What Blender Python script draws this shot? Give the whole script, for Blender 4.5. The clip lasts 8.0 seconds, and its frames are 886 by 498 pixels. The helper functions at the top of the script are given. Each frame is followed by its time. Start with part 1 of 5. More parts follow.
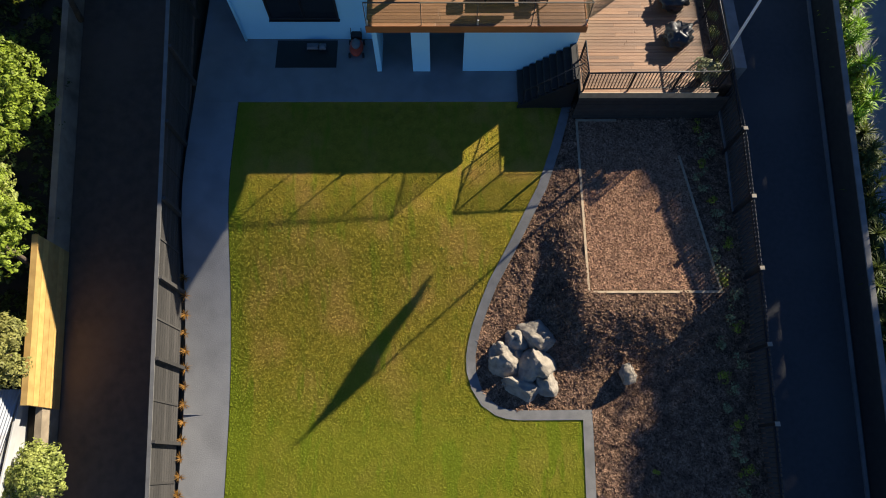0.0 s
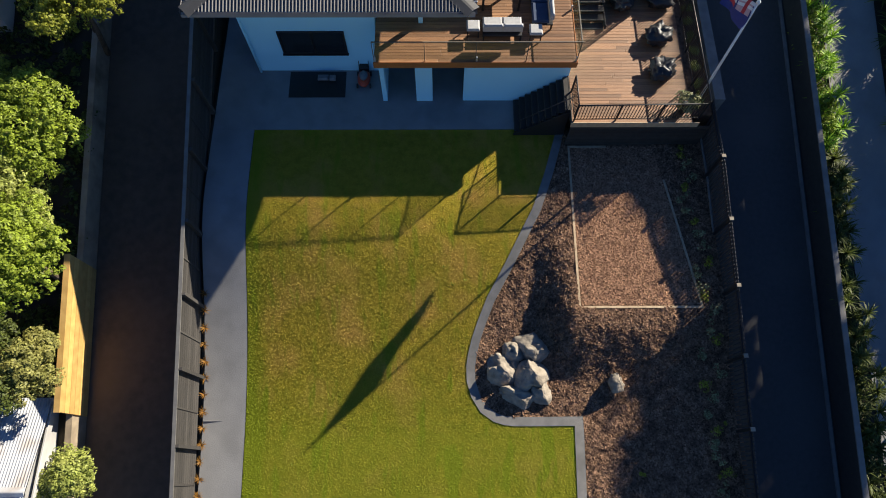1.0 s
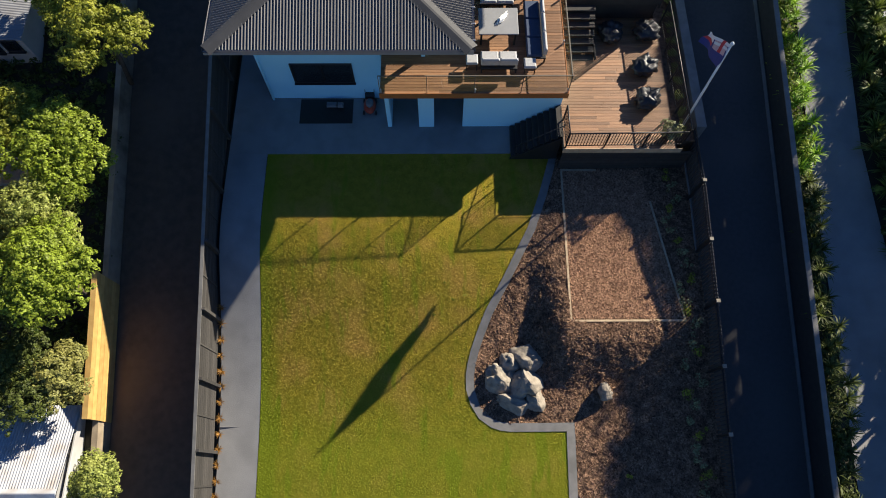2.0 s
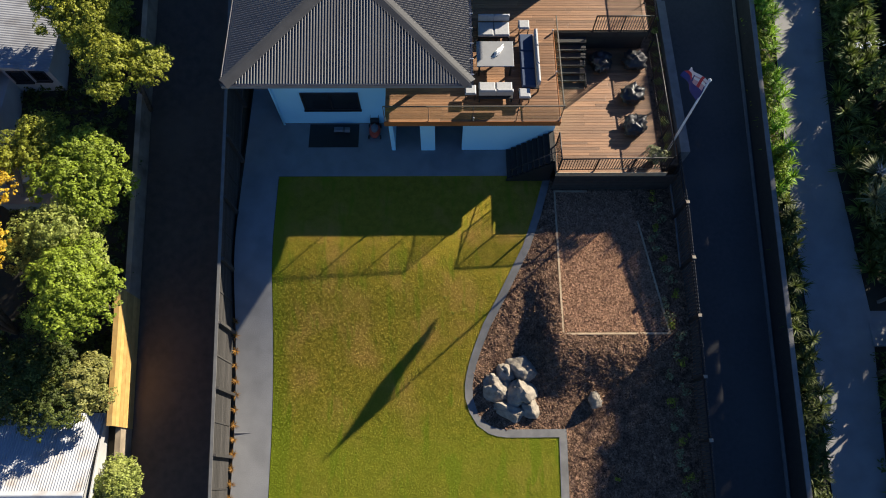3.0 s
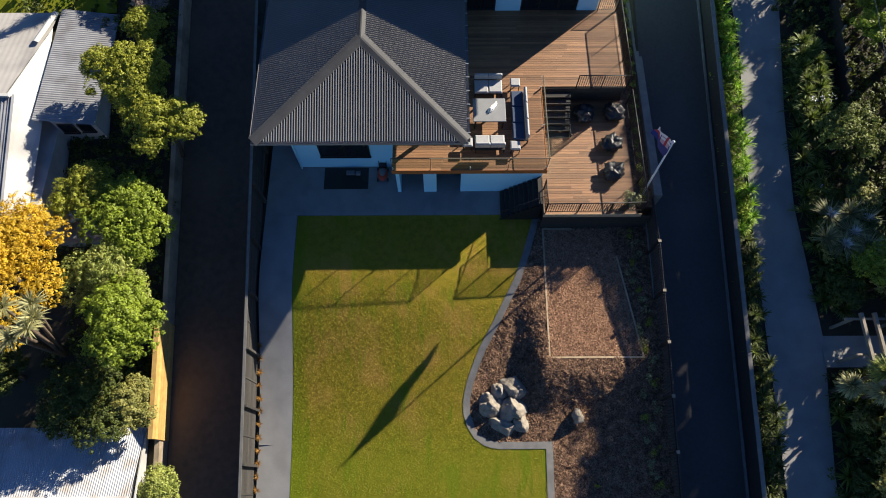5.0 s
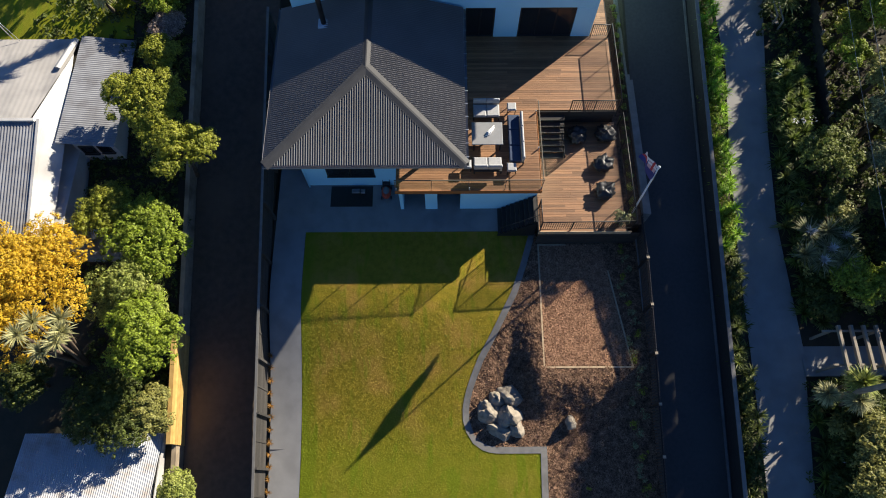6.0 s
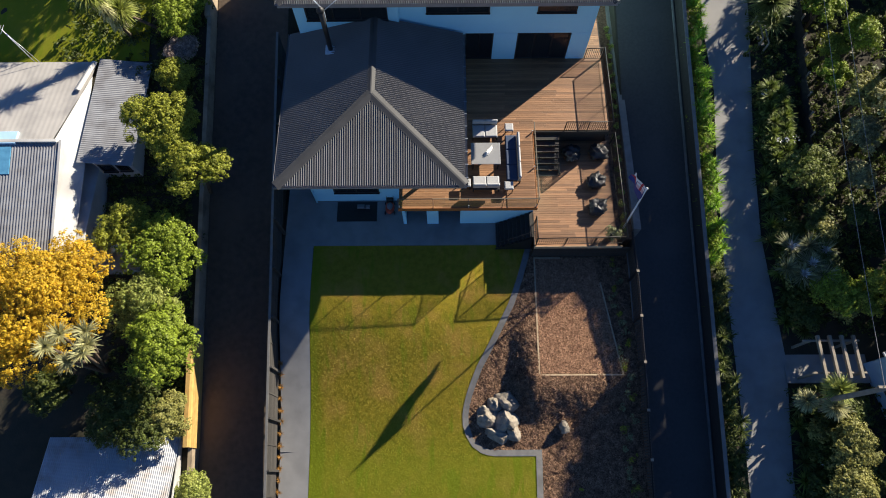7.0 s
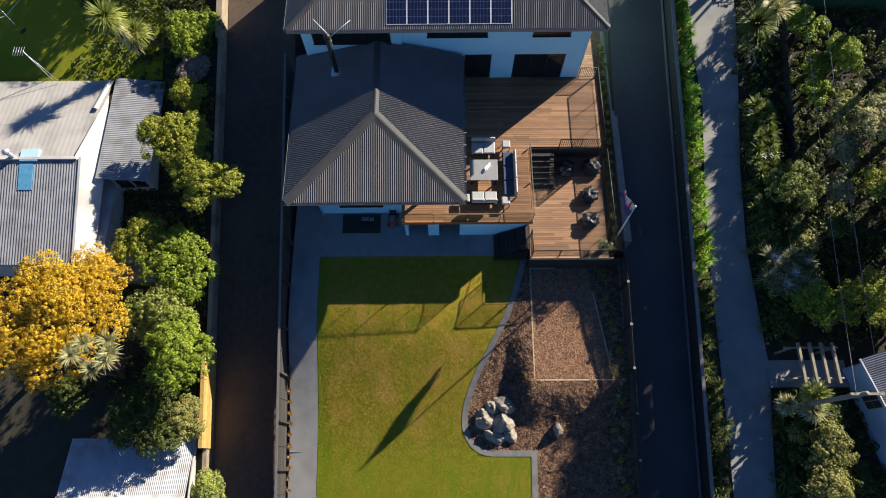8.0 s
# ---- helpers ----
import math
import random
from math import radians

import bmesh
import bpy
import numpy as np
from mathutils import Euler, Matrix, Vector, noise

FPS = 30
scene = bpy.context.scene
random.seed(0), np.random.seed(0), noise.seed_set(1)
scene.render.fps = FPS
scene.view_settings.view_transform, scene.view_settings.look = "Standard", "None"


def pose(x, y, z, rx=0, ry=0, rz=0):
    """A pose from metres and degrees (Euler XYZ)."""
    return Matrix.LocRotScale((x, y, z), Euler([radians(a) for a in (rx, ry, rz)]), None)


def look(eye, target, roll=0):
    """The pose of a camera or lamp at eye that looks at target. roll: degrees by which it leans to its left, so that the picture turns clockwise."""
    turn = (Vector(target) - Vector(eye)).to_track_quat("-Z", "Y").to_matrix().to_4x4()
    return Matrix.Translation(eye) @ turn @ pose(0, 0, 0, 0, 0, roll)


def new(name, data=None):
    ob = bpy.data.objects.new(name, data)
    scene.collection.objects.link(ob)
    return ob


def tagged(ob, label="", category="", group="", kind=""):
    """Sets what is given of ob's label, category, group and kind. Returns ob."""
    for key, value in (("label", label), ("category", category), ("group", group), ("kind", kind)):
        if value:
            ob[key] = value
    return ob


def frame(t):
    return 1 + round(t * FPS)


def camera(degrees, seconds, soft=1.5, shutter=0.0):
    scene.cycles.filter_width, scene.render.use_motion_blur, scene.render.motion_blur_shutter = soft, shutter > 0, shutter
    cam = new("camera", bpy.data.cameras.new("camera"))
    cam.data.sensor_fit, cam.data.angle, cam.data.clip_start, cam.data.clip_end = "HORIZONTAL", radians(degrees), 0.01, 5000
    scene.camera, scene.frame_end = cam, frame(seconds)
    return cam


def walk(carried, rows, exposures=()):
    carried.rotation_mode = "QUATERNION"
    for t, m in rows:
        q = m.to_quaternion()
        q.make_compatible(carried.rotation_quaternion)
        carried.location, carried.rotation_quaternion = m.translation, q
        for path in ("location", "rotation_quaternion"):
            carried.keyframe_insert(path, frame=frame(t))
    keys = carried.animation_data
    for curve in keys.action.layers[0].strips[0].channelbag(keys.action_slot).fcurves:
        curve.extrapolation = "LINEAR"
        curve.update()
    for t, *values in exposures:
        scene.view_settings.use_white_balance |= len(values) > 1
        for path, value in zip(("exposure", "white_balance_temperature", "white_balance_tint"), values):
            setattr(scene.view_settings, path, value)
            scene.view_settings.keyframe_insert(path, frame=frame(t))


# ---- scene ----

cam = camera(72.0, 8.0, soft=1.0)
EXPOSURE = [(0, 1.1), (8, 1.1)]
# seconds, eye, (pitch, roll, yaw) of a drone that rises over the garden
PATH = [
    (0, (0.590, -14.367, 19.952), (-70.464, 0.594, -0.769)),
    (1, (0.515, -14.556, 21.685), (-69.765, 0.571, -0.770)),
    (2, (0.475, -14.665, 23.464), (-69.325, 0.490, -0.710)),
    (3, (0.465, -14.695, 25.290), (-69.030, 0.349, -0.588)),
    (4, (0.475, -14.646, 27.163), (-68.858, 0.150, -0.406)),
    (5, (0.510, -14.518, 29.083), (-68.845, -0.108, -0.162)),
    (6, (0.545, -14.310, 31.049), (-69.005, -0.424, 0.143)),
    (7, (0.580, -14.023, 33.062), (-69.395, -0.799, 0.509)),
    (8, (0.655, -13.657, 35.122), (-70.044, -1.233, 0.936)),
]


def aimed(eye, turn):
    pitch, roll, yaw = (radians(a) for a in turn)
    ahead = Vector((-math.sin(yaw) * math.cos(pitch), math.cos(yaw) * math.cos(pitch), math.sin(pitch)))
    return look(eye, Vector(eye) + ahead, turn[1])


walk(cam, [(t, aimed(eye, turn)) for t, eye, turn in PATH], EXPOSURE)

# ---- world and sun ----
SUN_TO = Vector((0.763, 0.645, 0.0)).normalized()
SUN_UP = radians(26.8)
world = bpy.data.worlds.new("sky")
scene.world = world
world.use_nodes = True
wn = world.node_tree
sky = wn.nodes.new("ShaderNodeTexSky")
sky.sky_type = "NISHITA"
sky.sun_disc = False
sky.sun_elevation = SUN_UP
sky.sun_rotation = math.atan2(SUN_TO.x, SUN_TO.y)
sky.air_density, sky.dust_density, sky.ozone_density = 1.0, 0.2, 4.0
deep = wn.nodes.new("ShaderNodeHueSaturation")
deep.inputs["Hue"].default_value = 0.512
deep.inputs["Saturation"].default_value = 1.2
wn.links.new(sky.outputs[0], deep.inputs["Color"])
wn.links.new(deep.outputs[0], wn.nodes["Background"].inputs[0])
wn.nodes["Background"].inputs[1].default_value = 0.05
lamp = bpy.data.lights.new("sun", "SUN")
lamp.energy, lamp.angle, lamp.color = 5.0, radians(0.5), (1.0, 0.9, 0.74)
sun = new("sun", lamp)
to_sun = SUN_TO * math.cos(SUN_UP) + Vector((0, 0, math.sin(SUN_UP)))
sun.matrix_world = look((0, 0, 60), Vector((0, 0, 60)) - to_sun)


# ---- materials ----
def mat(name, a, b=None, scale=4.0, rough=0.8, metal=0.0, bump=0.0, bump_scale=40.0, spread=0.0, stain=None, stain_scale=0.4, spec=0.5, leaf=False, streak=None):
    """Two tones mixed by fine noise, broad stains over them, relief, and a random shade for each piece."""
    m = bpy.data.materials.new(name)
    m.use_nodes = True
    n, l = m.node_tree.nodes, m.node_tree.links
    p = n["Principled BSDF"]
    p.inputs["Roughness"].default_value = rough
    p.inputs["Metallic"].default_value = metal
    p.inputs["Specular IOR Level"].default_value = spec
    co = n.new("ShaderNodeNewGeometry").outputs["Position"]
    if streak:
        mp = n.new("ShaderNodeMapping")
        mp.inputs["Scale"].default_value = streak
        l.new(co, mp.inputs[0])
        co = mp.outputs[0]

    def noise_tex(s, detail=4.0):
        t = n.new("ShaderNodeTexNoise")
        t.inputs["Scale"].default_value, t.inputs["Detail"].default_value = s, detail
        l.new(co, t.inputs["Vector"])
        return t.outputs["Fac"]

    def ramp(f, lo, hi):
        r = n.new("ShaderNodeMapRange")
        r.inputs[1].default_value, r.inputs[2].default_value = lo, hi
        l.new(f, r.inputs[0])
        return r.outputs[0]

    def mix(f, c1, c2, kind="MIX"):
        x = n.new("ShaderNodeMix")
        x.data_type, x.blend_type = "RGBA", kind
        for sock, v in ((x.inputs[0], f), (x.inputs[6], c1), (x.inputs[7], c2)):
            if isinstance(v, tuple):
                sock.default_value = (*v, 1)
            elif isinstance(v, float):
                sock.default_value = v
            else:
                l.new(v, sock)
        return x.outputs[2]

    col = mix(ramp(noise_tex(scale), 0.32, 0.68), a, b or tuple(0.8 * c for c in a))
    if stain:
        col = mix(ramp(noise_tex(stain_scale, 6.0), 0.5, 0.72), col, stain)
    if spread:
        rnd = n.new("ShaderNodeNewGeometry").outputs["Random Per Island"] if leaf else n.new("ShaderNodeObjectInfo").outputs["Random"]
        r = n.new("ShaderNodeMapRange")
        r.inputs[3].default_value, r.inputs[4].default_value = 1 - spread, 1 + spread
        l.new(rnd, r.inputs[0])
        h = n.new("ShaderNodeHueSaturation")
        l.new(r.outputs[0], h.inputs["Value"])
        l.new(col, h.inputs["Color"])
        col = h.outputs[0]
    l.new(col, p.inputs["Base Color"])
    if bump:
        bp = n.new("ShaderNodeBump")
        bp.inputs["Strength"].default_value, bp.inputs["Distance"].default_value = bump, 0.03
        l.new(noise_tex(bump_scale, 6.0), bp.inputs["Height"])
        l.new(bp.outputs[0], p.inputs["Normal"])
    return m


def turf(name, *args, **kw):
    """Grass tones from mat(), with lusher green streaks and a green border where the mower turns."""
    m = mat(name, *args, **kw)
    n, l = m.node_tree.nodes, m.node_tree.links
    p = n["Principled BSDF"]
    old = p.inputs["Base Color"].links[0].from_socket
    pos = n.new("ShaderNodeNewGeometry").outputs["Position"]
    xyz = n.new("ShaderNodeSeparateXYZ")
    l.new(pos, xyz.inputs[0])

    def fade(sock, lo, hi, top):
        r = n.new("ShaderNodeMapRange")
        r.interpolation_type = "SMOOTHSTEP"
        r.inputs[1].default_value, r.inputs[2].default_value, r.inputs[4].default_value = lo, hi, top
        l.new(sock, r.inputs[0])
        return r.outputs[0]

    def math_node(kind, a, b):
        x = n.new("ShaderNodeMath")
        x.operation, x.use_clamp = kind, True
        for sock, v in zip(x.inputs, (a, b)):
            if isinstance(v, float):
                sock.default_value = v
            else:
                l.new(v, sock)
        return x.outputs[0]

    mp = n.new("ShaderNodeMapping")
    mp.inputs["Scale"].default_value = (2.4, 0.45, 1.0)
    l.new(pos, mp.inputs[0])
    tex = n.new("ShaderNodeTexNoise")
    tex.inputs["Scale"].default_value, tex.inputs["Detail"].default_value = 1.0, 5.0
    l.new(mp.outputs[0], tex.inputs["Vector"])
    f = math_node("ADD", fade(xyz.outputs[0], -5.9, -7.0, 0.75), fade(xyz.outputs[1], -9.5, -13.8, 0.65))
    f = math_node("ADD", f, fade(tex.outputs["Fac"], 0.52, 0.7, 0.7))
    mx = n.new("ShaderNodeMix")
    mx.data_type = "RGBA"
    l.new(f, mx.inputs[0])
    l.new(old, mx.inputs[6])
    mx.inputs[7].default_value = (0.2, 0.24, 0.016, 1)
    l.new(mx.outputs[2], p.inputs["Base Color"])
    return m


M = {
    "earth": mat("earth", (0.05, 0.04, 0.025), (0.03, 0.03, 0.018), 1.5, 0.95, bump=0.6, bump_scale=8),
    "lawn": turf("lawn", (0.35, 0.265, 0.03), (0.24, 0.205, 0.022), 3.2, 0.95, bump=0.6, bump_scale=26, stain=(0.43, 0.265, 0.06), stain_scale=0.6, spec=0.1),
    "blade": turf("blade", (0.36, 0.28, 0.032), (0.25, 0.215, 0.024), 3.2, 0.9, spread=0.22, leaf=True, stain=(0.44, 0.28, 0.062), stain_scale=0.6, spec=0.1),
    "concrete": mat("concrete", (0.27, 0.27, 0.268), (0.23, 0.23, 0.23), 1.2, 0.85, bump=0.25, bump_scale=30, stain=(0.2, 0.2, 0.2), stain_scale=0.7),
    "kerb": mat("kerb", (0.2, 0.195, 0.185), (0.15, 0.148, 0.14), 3.0, 0.85, bump=0.3, stain=(0.11, 0.108, 0.1)),
    "asphalt": mat("asphalt", (0.06, 0.058, 0.056), (0.048, 0.047, 0.046), 6.0, 0.9, bump=0.5, bump_scale=60, stain=(0.072, 0.068, 0.063), stain_scale=0.25),
    # left drive: warm light bounced off its wall, put in as brown tones
    "bounce_brown": mat("bounce_lit_asphalt", (0.115, 0.084, 0.06), (0.08, 0.06, 0.044), 3.0, 0.9, bump=0.5, bump_scale=60, stain=(0.14, 0.098, 0.067), stain_scale=0.2),
    "oldpath": mat("old_path", (0.3, 0.3, 0.288), (0.235, 0.235, 0.227), 1.0, 0.9, bump=0.3, stain=(0.34, 0.327, 0.305), stain_scale=0.35),
    "oldwall": mat("old_wall", (0.4, 0.32, 0.22), (0.3, 0.24, 0.17), 2.5, 0.9, bump=0.4, stain=(0.15, 0.12, 0.08), stain_scale=0.8),
    "mulch": mat("mulch", (0.24, 0.146, 0.09), (0.1, 0.061, 0.04), 7.0, 0.95, bump=0.8, bump_scale=16, spec=0.1),
    "chip": mat("chip", (0.32, 0.194, 0.12), (0.13, 0.08, 0.053), 3.0, 0.9, spread=0.65, leaf=True, spec=0.1),
    "sandy": mat("pad_bark", (0.3, 0.165, 0.095), (0.22, 0.115, 0.065), 9.0, 0.95, bump=1.0, bump_scale=22, spec=0.2),
    "sandchip": mat("pad_chip", (0.42, 0.245, 0.15), (0.29, 0.165, 0.1), 3.0, 0.9, spread=0.4, leaf=True, spec=0.1),
    "beam": mat("beam", (0.5, 0.38, 0.24), (0.4, 0.29, 0.18), 5.0, 0.8, bump=0.2),
    "rock": mat("rock", (0.36, 0.31, 0.245), (0.22, 0.19, 0.15), 4.0, 0.9, bump=1.0, bump_scale=14, stain=(0.15, 0.13, 0.105), stain_scale=2.8),
    # white house paint with the blue of sky-lit shade put into its colour
    "wall": mat("pale_wall", (0.42, 0.8, 0.98), (0.39, 0.77, 0.96), 0.8, 0.7, bump=0.08, bump_scale=60),
    "roof": mat("roof_steel", (0.19, 0.186, 0.182), (0.16, 0.157, 0.155), 0.6, 0.5, bump=0.02, bump_scale=3, spec=0.3),
    "roofcap": mat("roof_cap", (0.075, 0.076, 0.078), (0.06, 0.061, 0.063), 2.0, 0.6, spec=0.2),
    "gutter": mat("gutter", (0.3, 0.3, 0.31), (0.25, 0.25, 0.26), 2.0, 0.4),
    "black": mat("black_metal", (0.018, 0.018, 0.019), (0.014, 0.014, 0.015), 5.0, 0.5),
    "frame": mat("window_frame", (0.02, 0.02, 0.022), (0.015, 0.015, 0.017), 5.0, 0.45),
    "deckwood": mat("deck_board", (0.29, 0.15, 0.07), (0.21, 0.103, 0.047), 3.0, 0.55, spread=0.34, bump=0.15, streak=(0.6, 9, 9)),
    "fascia": mat("deck_fascia", (0.42, 0.15, 0.045), (0.32, 0.11, 0.03), 3.0, 0.55, bump=0.1, streak=(0.6, 9, 9)),
    "darkwood": mat("dark_timber", (0.034, 0.031, 0.028), (0.024, 0.022, 0.02), 4.0, 0.8, bump=0.2, spread=0.2),
    "fencewood": mat("fence_timber", (0.06, 0.055, 0.05), (0.04, 0.037, 0.034), 3.0, 0.85, bump=0.3, spread=0.25, streak=(9, 0.8, 9)),
    "cap": mat("fence_cap", (0.19, 0.185, 0.172), (0.14, 0.136, 0.128), 3.0, 0.85, bump=0.2),
    "picket": mat("picket_timber", (0.05, 0.05, 0.05), (0.035, 0.035, 0.036), 3.0, 0.7, bump=0.15),
    "newwood": mat("pine_board", (0.62, 0.4, 0.13), (0.5, 0.3, 0.09), 3.0, 0.75, bump=0.15, spread=0.15),
    "zinc": mat("zinc_roof", (0.5, 0.52, 0.54), (0.42, 0.44, 0.47), 1.2, 0.5, stain=(0.33, 0.29, 0.26), stain_scale=1.1, bump=0.05),
    "oldzinc": mat("old_zinc", (0.27, 0.28, 0.3), (0.2, 0.205, 0.22), 1.5, 0.6, stain=(0.15, 0.145, 0.15), stain_scale=0.9),
    "palesteel": mat("pale_roof", (0.42, 0.4, 0.375), (0.35, 0.335, 0.315), 0.7, 0.6, stain=(0.28, 0.27, 0.26), stain_scale=0.6),
    "whitepaint": mat("old_white_paint", (0.55, 0.55, 0.53), (0.48, 0.48, 0.465), 1.5, 0.7, stain=(0.36, 0.35, 0.34)),
    "bluepaint": mat("pale_blue_boards", (0.42, 0.63, 0.82), (0.37, 0.57, 0.76), 2.0, 0.7),
    "cushion": mat("light_fabric", (0.42, 0.425, 0.43), (0.36, 0.365, 0.37), 9.0, 0.95, bump=0.15),
    "navy": mat("navy_fabric", (0.06, 0.085, 0.14), (0.05, 0.07, 0.12), 9.0, 0.95, bump=0.15),
    "tabletop": mat("table_top", (0.27, 0.275, 0.28), (0.24, 0.245, 0.25), 3.0, 0.5),
    "cloth": mat("white_cloth", (0.85, 0.85, 0.83), (0.8, 0.8, 0.78), 6.0, 0.9),
    "bag": mat("bean_bag", (0.03, 0.031, 0.033), (0.02, 0.0205, 0.022), 5.0, 0.48, bump=0.3, bump_scale=6, spec=0.5),
    "pole": mat("pole_paint", (0.7, 0.76, 0.8), (0.64, 0.7, 0.75), 3.0, 0.4),
    "oldpole": mat("weathered_pole", (0.3, 0.26, 0.2), (0.22, 0.19, 0.15), 3.0, 0.9, bump=0.3),
    "red": mat("red_plastic", (0.5, 0.07, 0.03), (0.42, 0.05, 0.025), 6.0, 0.4),
    "grey": mat("grey_plastic", (0.2, 0.2, 0.21), (0.15, 0.15, 0.16), 6.0, 0.5),
    "railgrey": mat("rail_bronze", (0.14, 0.12, 0.09), (0.11, 0.095, 0.07), 4.0, 0.5),
    "flagblue": mat("flag_blue", (0.03, 0.04, 0.2), (0.025, 0.035, 0.17), 6.0, 0.8),
    "flagwhite": mat("flag_white", (0.75, 0.75, 0.76), (0.7, 0.7, 0.72), 6.0, 0.8),
    "flagpink": mat("flag_faded", (0.6, 0.4, 0.42), (0.5, 0.33, 0.36), 6.0, 0.8),
    "flagred": mat("flag_red", (0.5, 0.04, 0.05), (0.45, 0.035, 0.045), 6.0, 0.8),
    "pv": mat("solar_cell", (0.014, 0.018, 0.05), (0.01, 0.013, 0.038), 3.0, 0.15),
    "alu": mat("aluminium", (0.6, 0.61, 0.63), (0.52, 0.53, 0.55), 3.0, 0.4, metal=0.6),
    "bark": mat("bark", (0.14, 0.1, 0.07), (0.07, 0.05, 0.035), 6.0, 0.95, bump=0.8, bump_scale=10),
    "room": mat("room_inside", (0.2, 0.18, 0.16), (0.15, 0.14, 0.12), 1.0, 0.9),
    "skyblue": mat("blue_plastic", (0.12, 0.36, 0.56), (0.09, 0.28, 0.46), 4.0, 0.4),
    "greenmesh": mat("green_cloth", (0.015, 0.09, 0.05), (0.012, 0.07, 0.04), 2.0, 0.9, bump=0.2),
}


def leafmat(name, a, b, spread=0.45):
    m = mat(name, a, b, 1.6, 0.55, spread=spread, leaf=True, spec=0.3)
    n, l = m.node_tree.nodes, m.node_tree.links
    p = n["Principled BSDF"]
    tr = n.new("ShaderNodeBsdfTranslucent")
    add = n.new("ShaderNodeMixShader")
    add.inputs[0].default_value = 0.3
    l.new(p.inputs["Base Color"].links[0].from_socket, tr.inputs["Color"])
    l.new(p.outputs[0], add.inputs[1])
    l.new(tr.outputs[0], add.inputs[2])
    l.new(add.outputs[0], n["Material Output"].inputs[0])
    return m


L = {
    "lime": leafmat("leaf_lime", (0.33, 0.34, 0.04), (0.2, 0.23, 0.026)),
    "mid": leafmat("leaf_mid", (0.29, 0.37, 0.036), (0.18, 0.235, 0.024)),
    "pale": leafmat("leaf_pale", (0.37, 0.4, 0.1), (0.23, 0.275, 0.055)),
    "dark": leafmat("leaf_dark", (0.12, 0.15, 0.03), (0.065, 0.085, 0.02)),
    "gold": leafmat("leaf_gold", (0.72, 0.47, 0.03), (0.46, 0.31, 0.025), 0.35),
    "olive": leafmat("leaf_olive", (0.34, 0.32, 0.09), (0.2, 0.21, 0.06)),
    "grey": leafmat("leaf_grey", (0.31, 0.32, 0.16), (0.2, 0.21, 0.1)),
    "fir": leafmat("leaf_fir", (0.21, 0.25, 0.05), (0.11, 0.135, 0.03)),
    "agap": leafmat("leaf_agapanthus", (0.24, 0.3, 0.06), (0.1, 0.14, 0.03)),
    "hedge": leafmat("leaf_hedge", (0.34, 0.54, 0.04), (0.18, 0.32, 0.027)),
    "flax": leafmat("leaf_flax", (0.2, 0.24, 0.07), (0.1, 0.13, 0.035)),
    "twig": leafmat("twig_grey", (0.45, 0.36, 0.3), (0.3, 0.24, 0.2)),
    "straw": leafmat("leaf_straw", (0.4, 0.2, 0.04), (0.25, 0.13, 0.03)),
    "tuft": leafmat("leaf_tuft", (0.52, 0.5, 0.24), (0.34, 0.33, 0.16)),
    "white": leafmat("bloom_white", (0.7, 0.7, 0.68), (0.6, 0.6, 0.58), 0.2),
    "purple": leafmat("bloom_purple", (0.2, 0.17, 0.45), (0.15, 0.13, 0.35), 0.2),
}
glass = bpy.data.materials.new("glass")
glass.use_nodes = True
gp = glass.node_tree.nodes["Principled BSDF"]
gp.inputs["Base Color"].default_value = (0.02, 0.025, 0.03, 1)
gp.inputs["Roughness"].default_value = 0.05
gp.inputs["Alpha"].default_value = 0.75
clear = bpy.data.materials.new("clear_glass")
clear.use_nodes = True
gp = clear.node_tree.nodes["Principled BSDF"]
gp.inputs["Base Color"].default_value = (0.3, 0.24, 0.08, 1)
gp.inputs["Roughness"].default_value = 0.03
gp.inputs["Alpha"].default_value = 0.15
M["glass"], M["clear"] = glass, clear


# ---- builders ----
def mesh_of(name, verts, faces, material, smooth=False):
    me = bpy.data.meshes.new(name)
    me.from_pydata([tuple(v) for v in verts] if not isinstance(verts, np.ndarray) else verts.tolist(), [], faces)
    me.materials.append(material)
    if smooth:
        me.polygons.foreach_set("use_smooth", [True] * len(me.polygons))
    me.update()
    return me


def part(name, me, parent=None, label=""):
    ob = new(name, me)
    if parent:
        ob.parent = parent
    if label:
        ob["label"] = label
    return ob


def thing(name, label, category, at=(0, 0, 0), group="", kind=""):
    ob = new(name)
    ob.location = at
    ob.empty_display_size = 0.2
    return tagged(ob, label, category, group, kind)


def box_data(x0, y0, z0, x1, y1, z1, bev=0.0):
    """Verts and faces of a box with chamfered upper and lower edges."""
    if x1 < x0: x0, x1 = x1, x0
    if y1 < y0: y0, y1 = y1, y0
    if z1 < z0: z0, z1 = z1, z0
    b = min(bev, 0.45 * min(x1 - x0, y1 - y0, z1 - z0))
    rings = [(b, z0), (0, z0 + b), (0, z1 - b), (b, z1)] if b else [(0, z0), (0, z1)]
    v, f = [], []
    for i, z in rings:
        v += [(x0 + i, y0 + i, z), (x1 - i, y0 + i, z), (x1 - i, y1 - i, z), (x0 + i, y1 - i, z)]
    for k in range(len(rings) - 1):
        for j in range(4):
            f.append((4 * k + j, 4 * k + (j + 1) % 4, 4 * k + 4 + (j + 1) % 4, 4 * k + 4 + j))
    n = 4 * (len(rings) - 1)
    return v, f + [(3, 2, 1, 0), (n, n + 1, n + 2, n + 3)]


def join(*many):
    v, f = [], []
    for a, b in many:
        o = len(v)
        v += list(a)
        f += [tuple(i + o for i in face) for face in b]
    return v, f


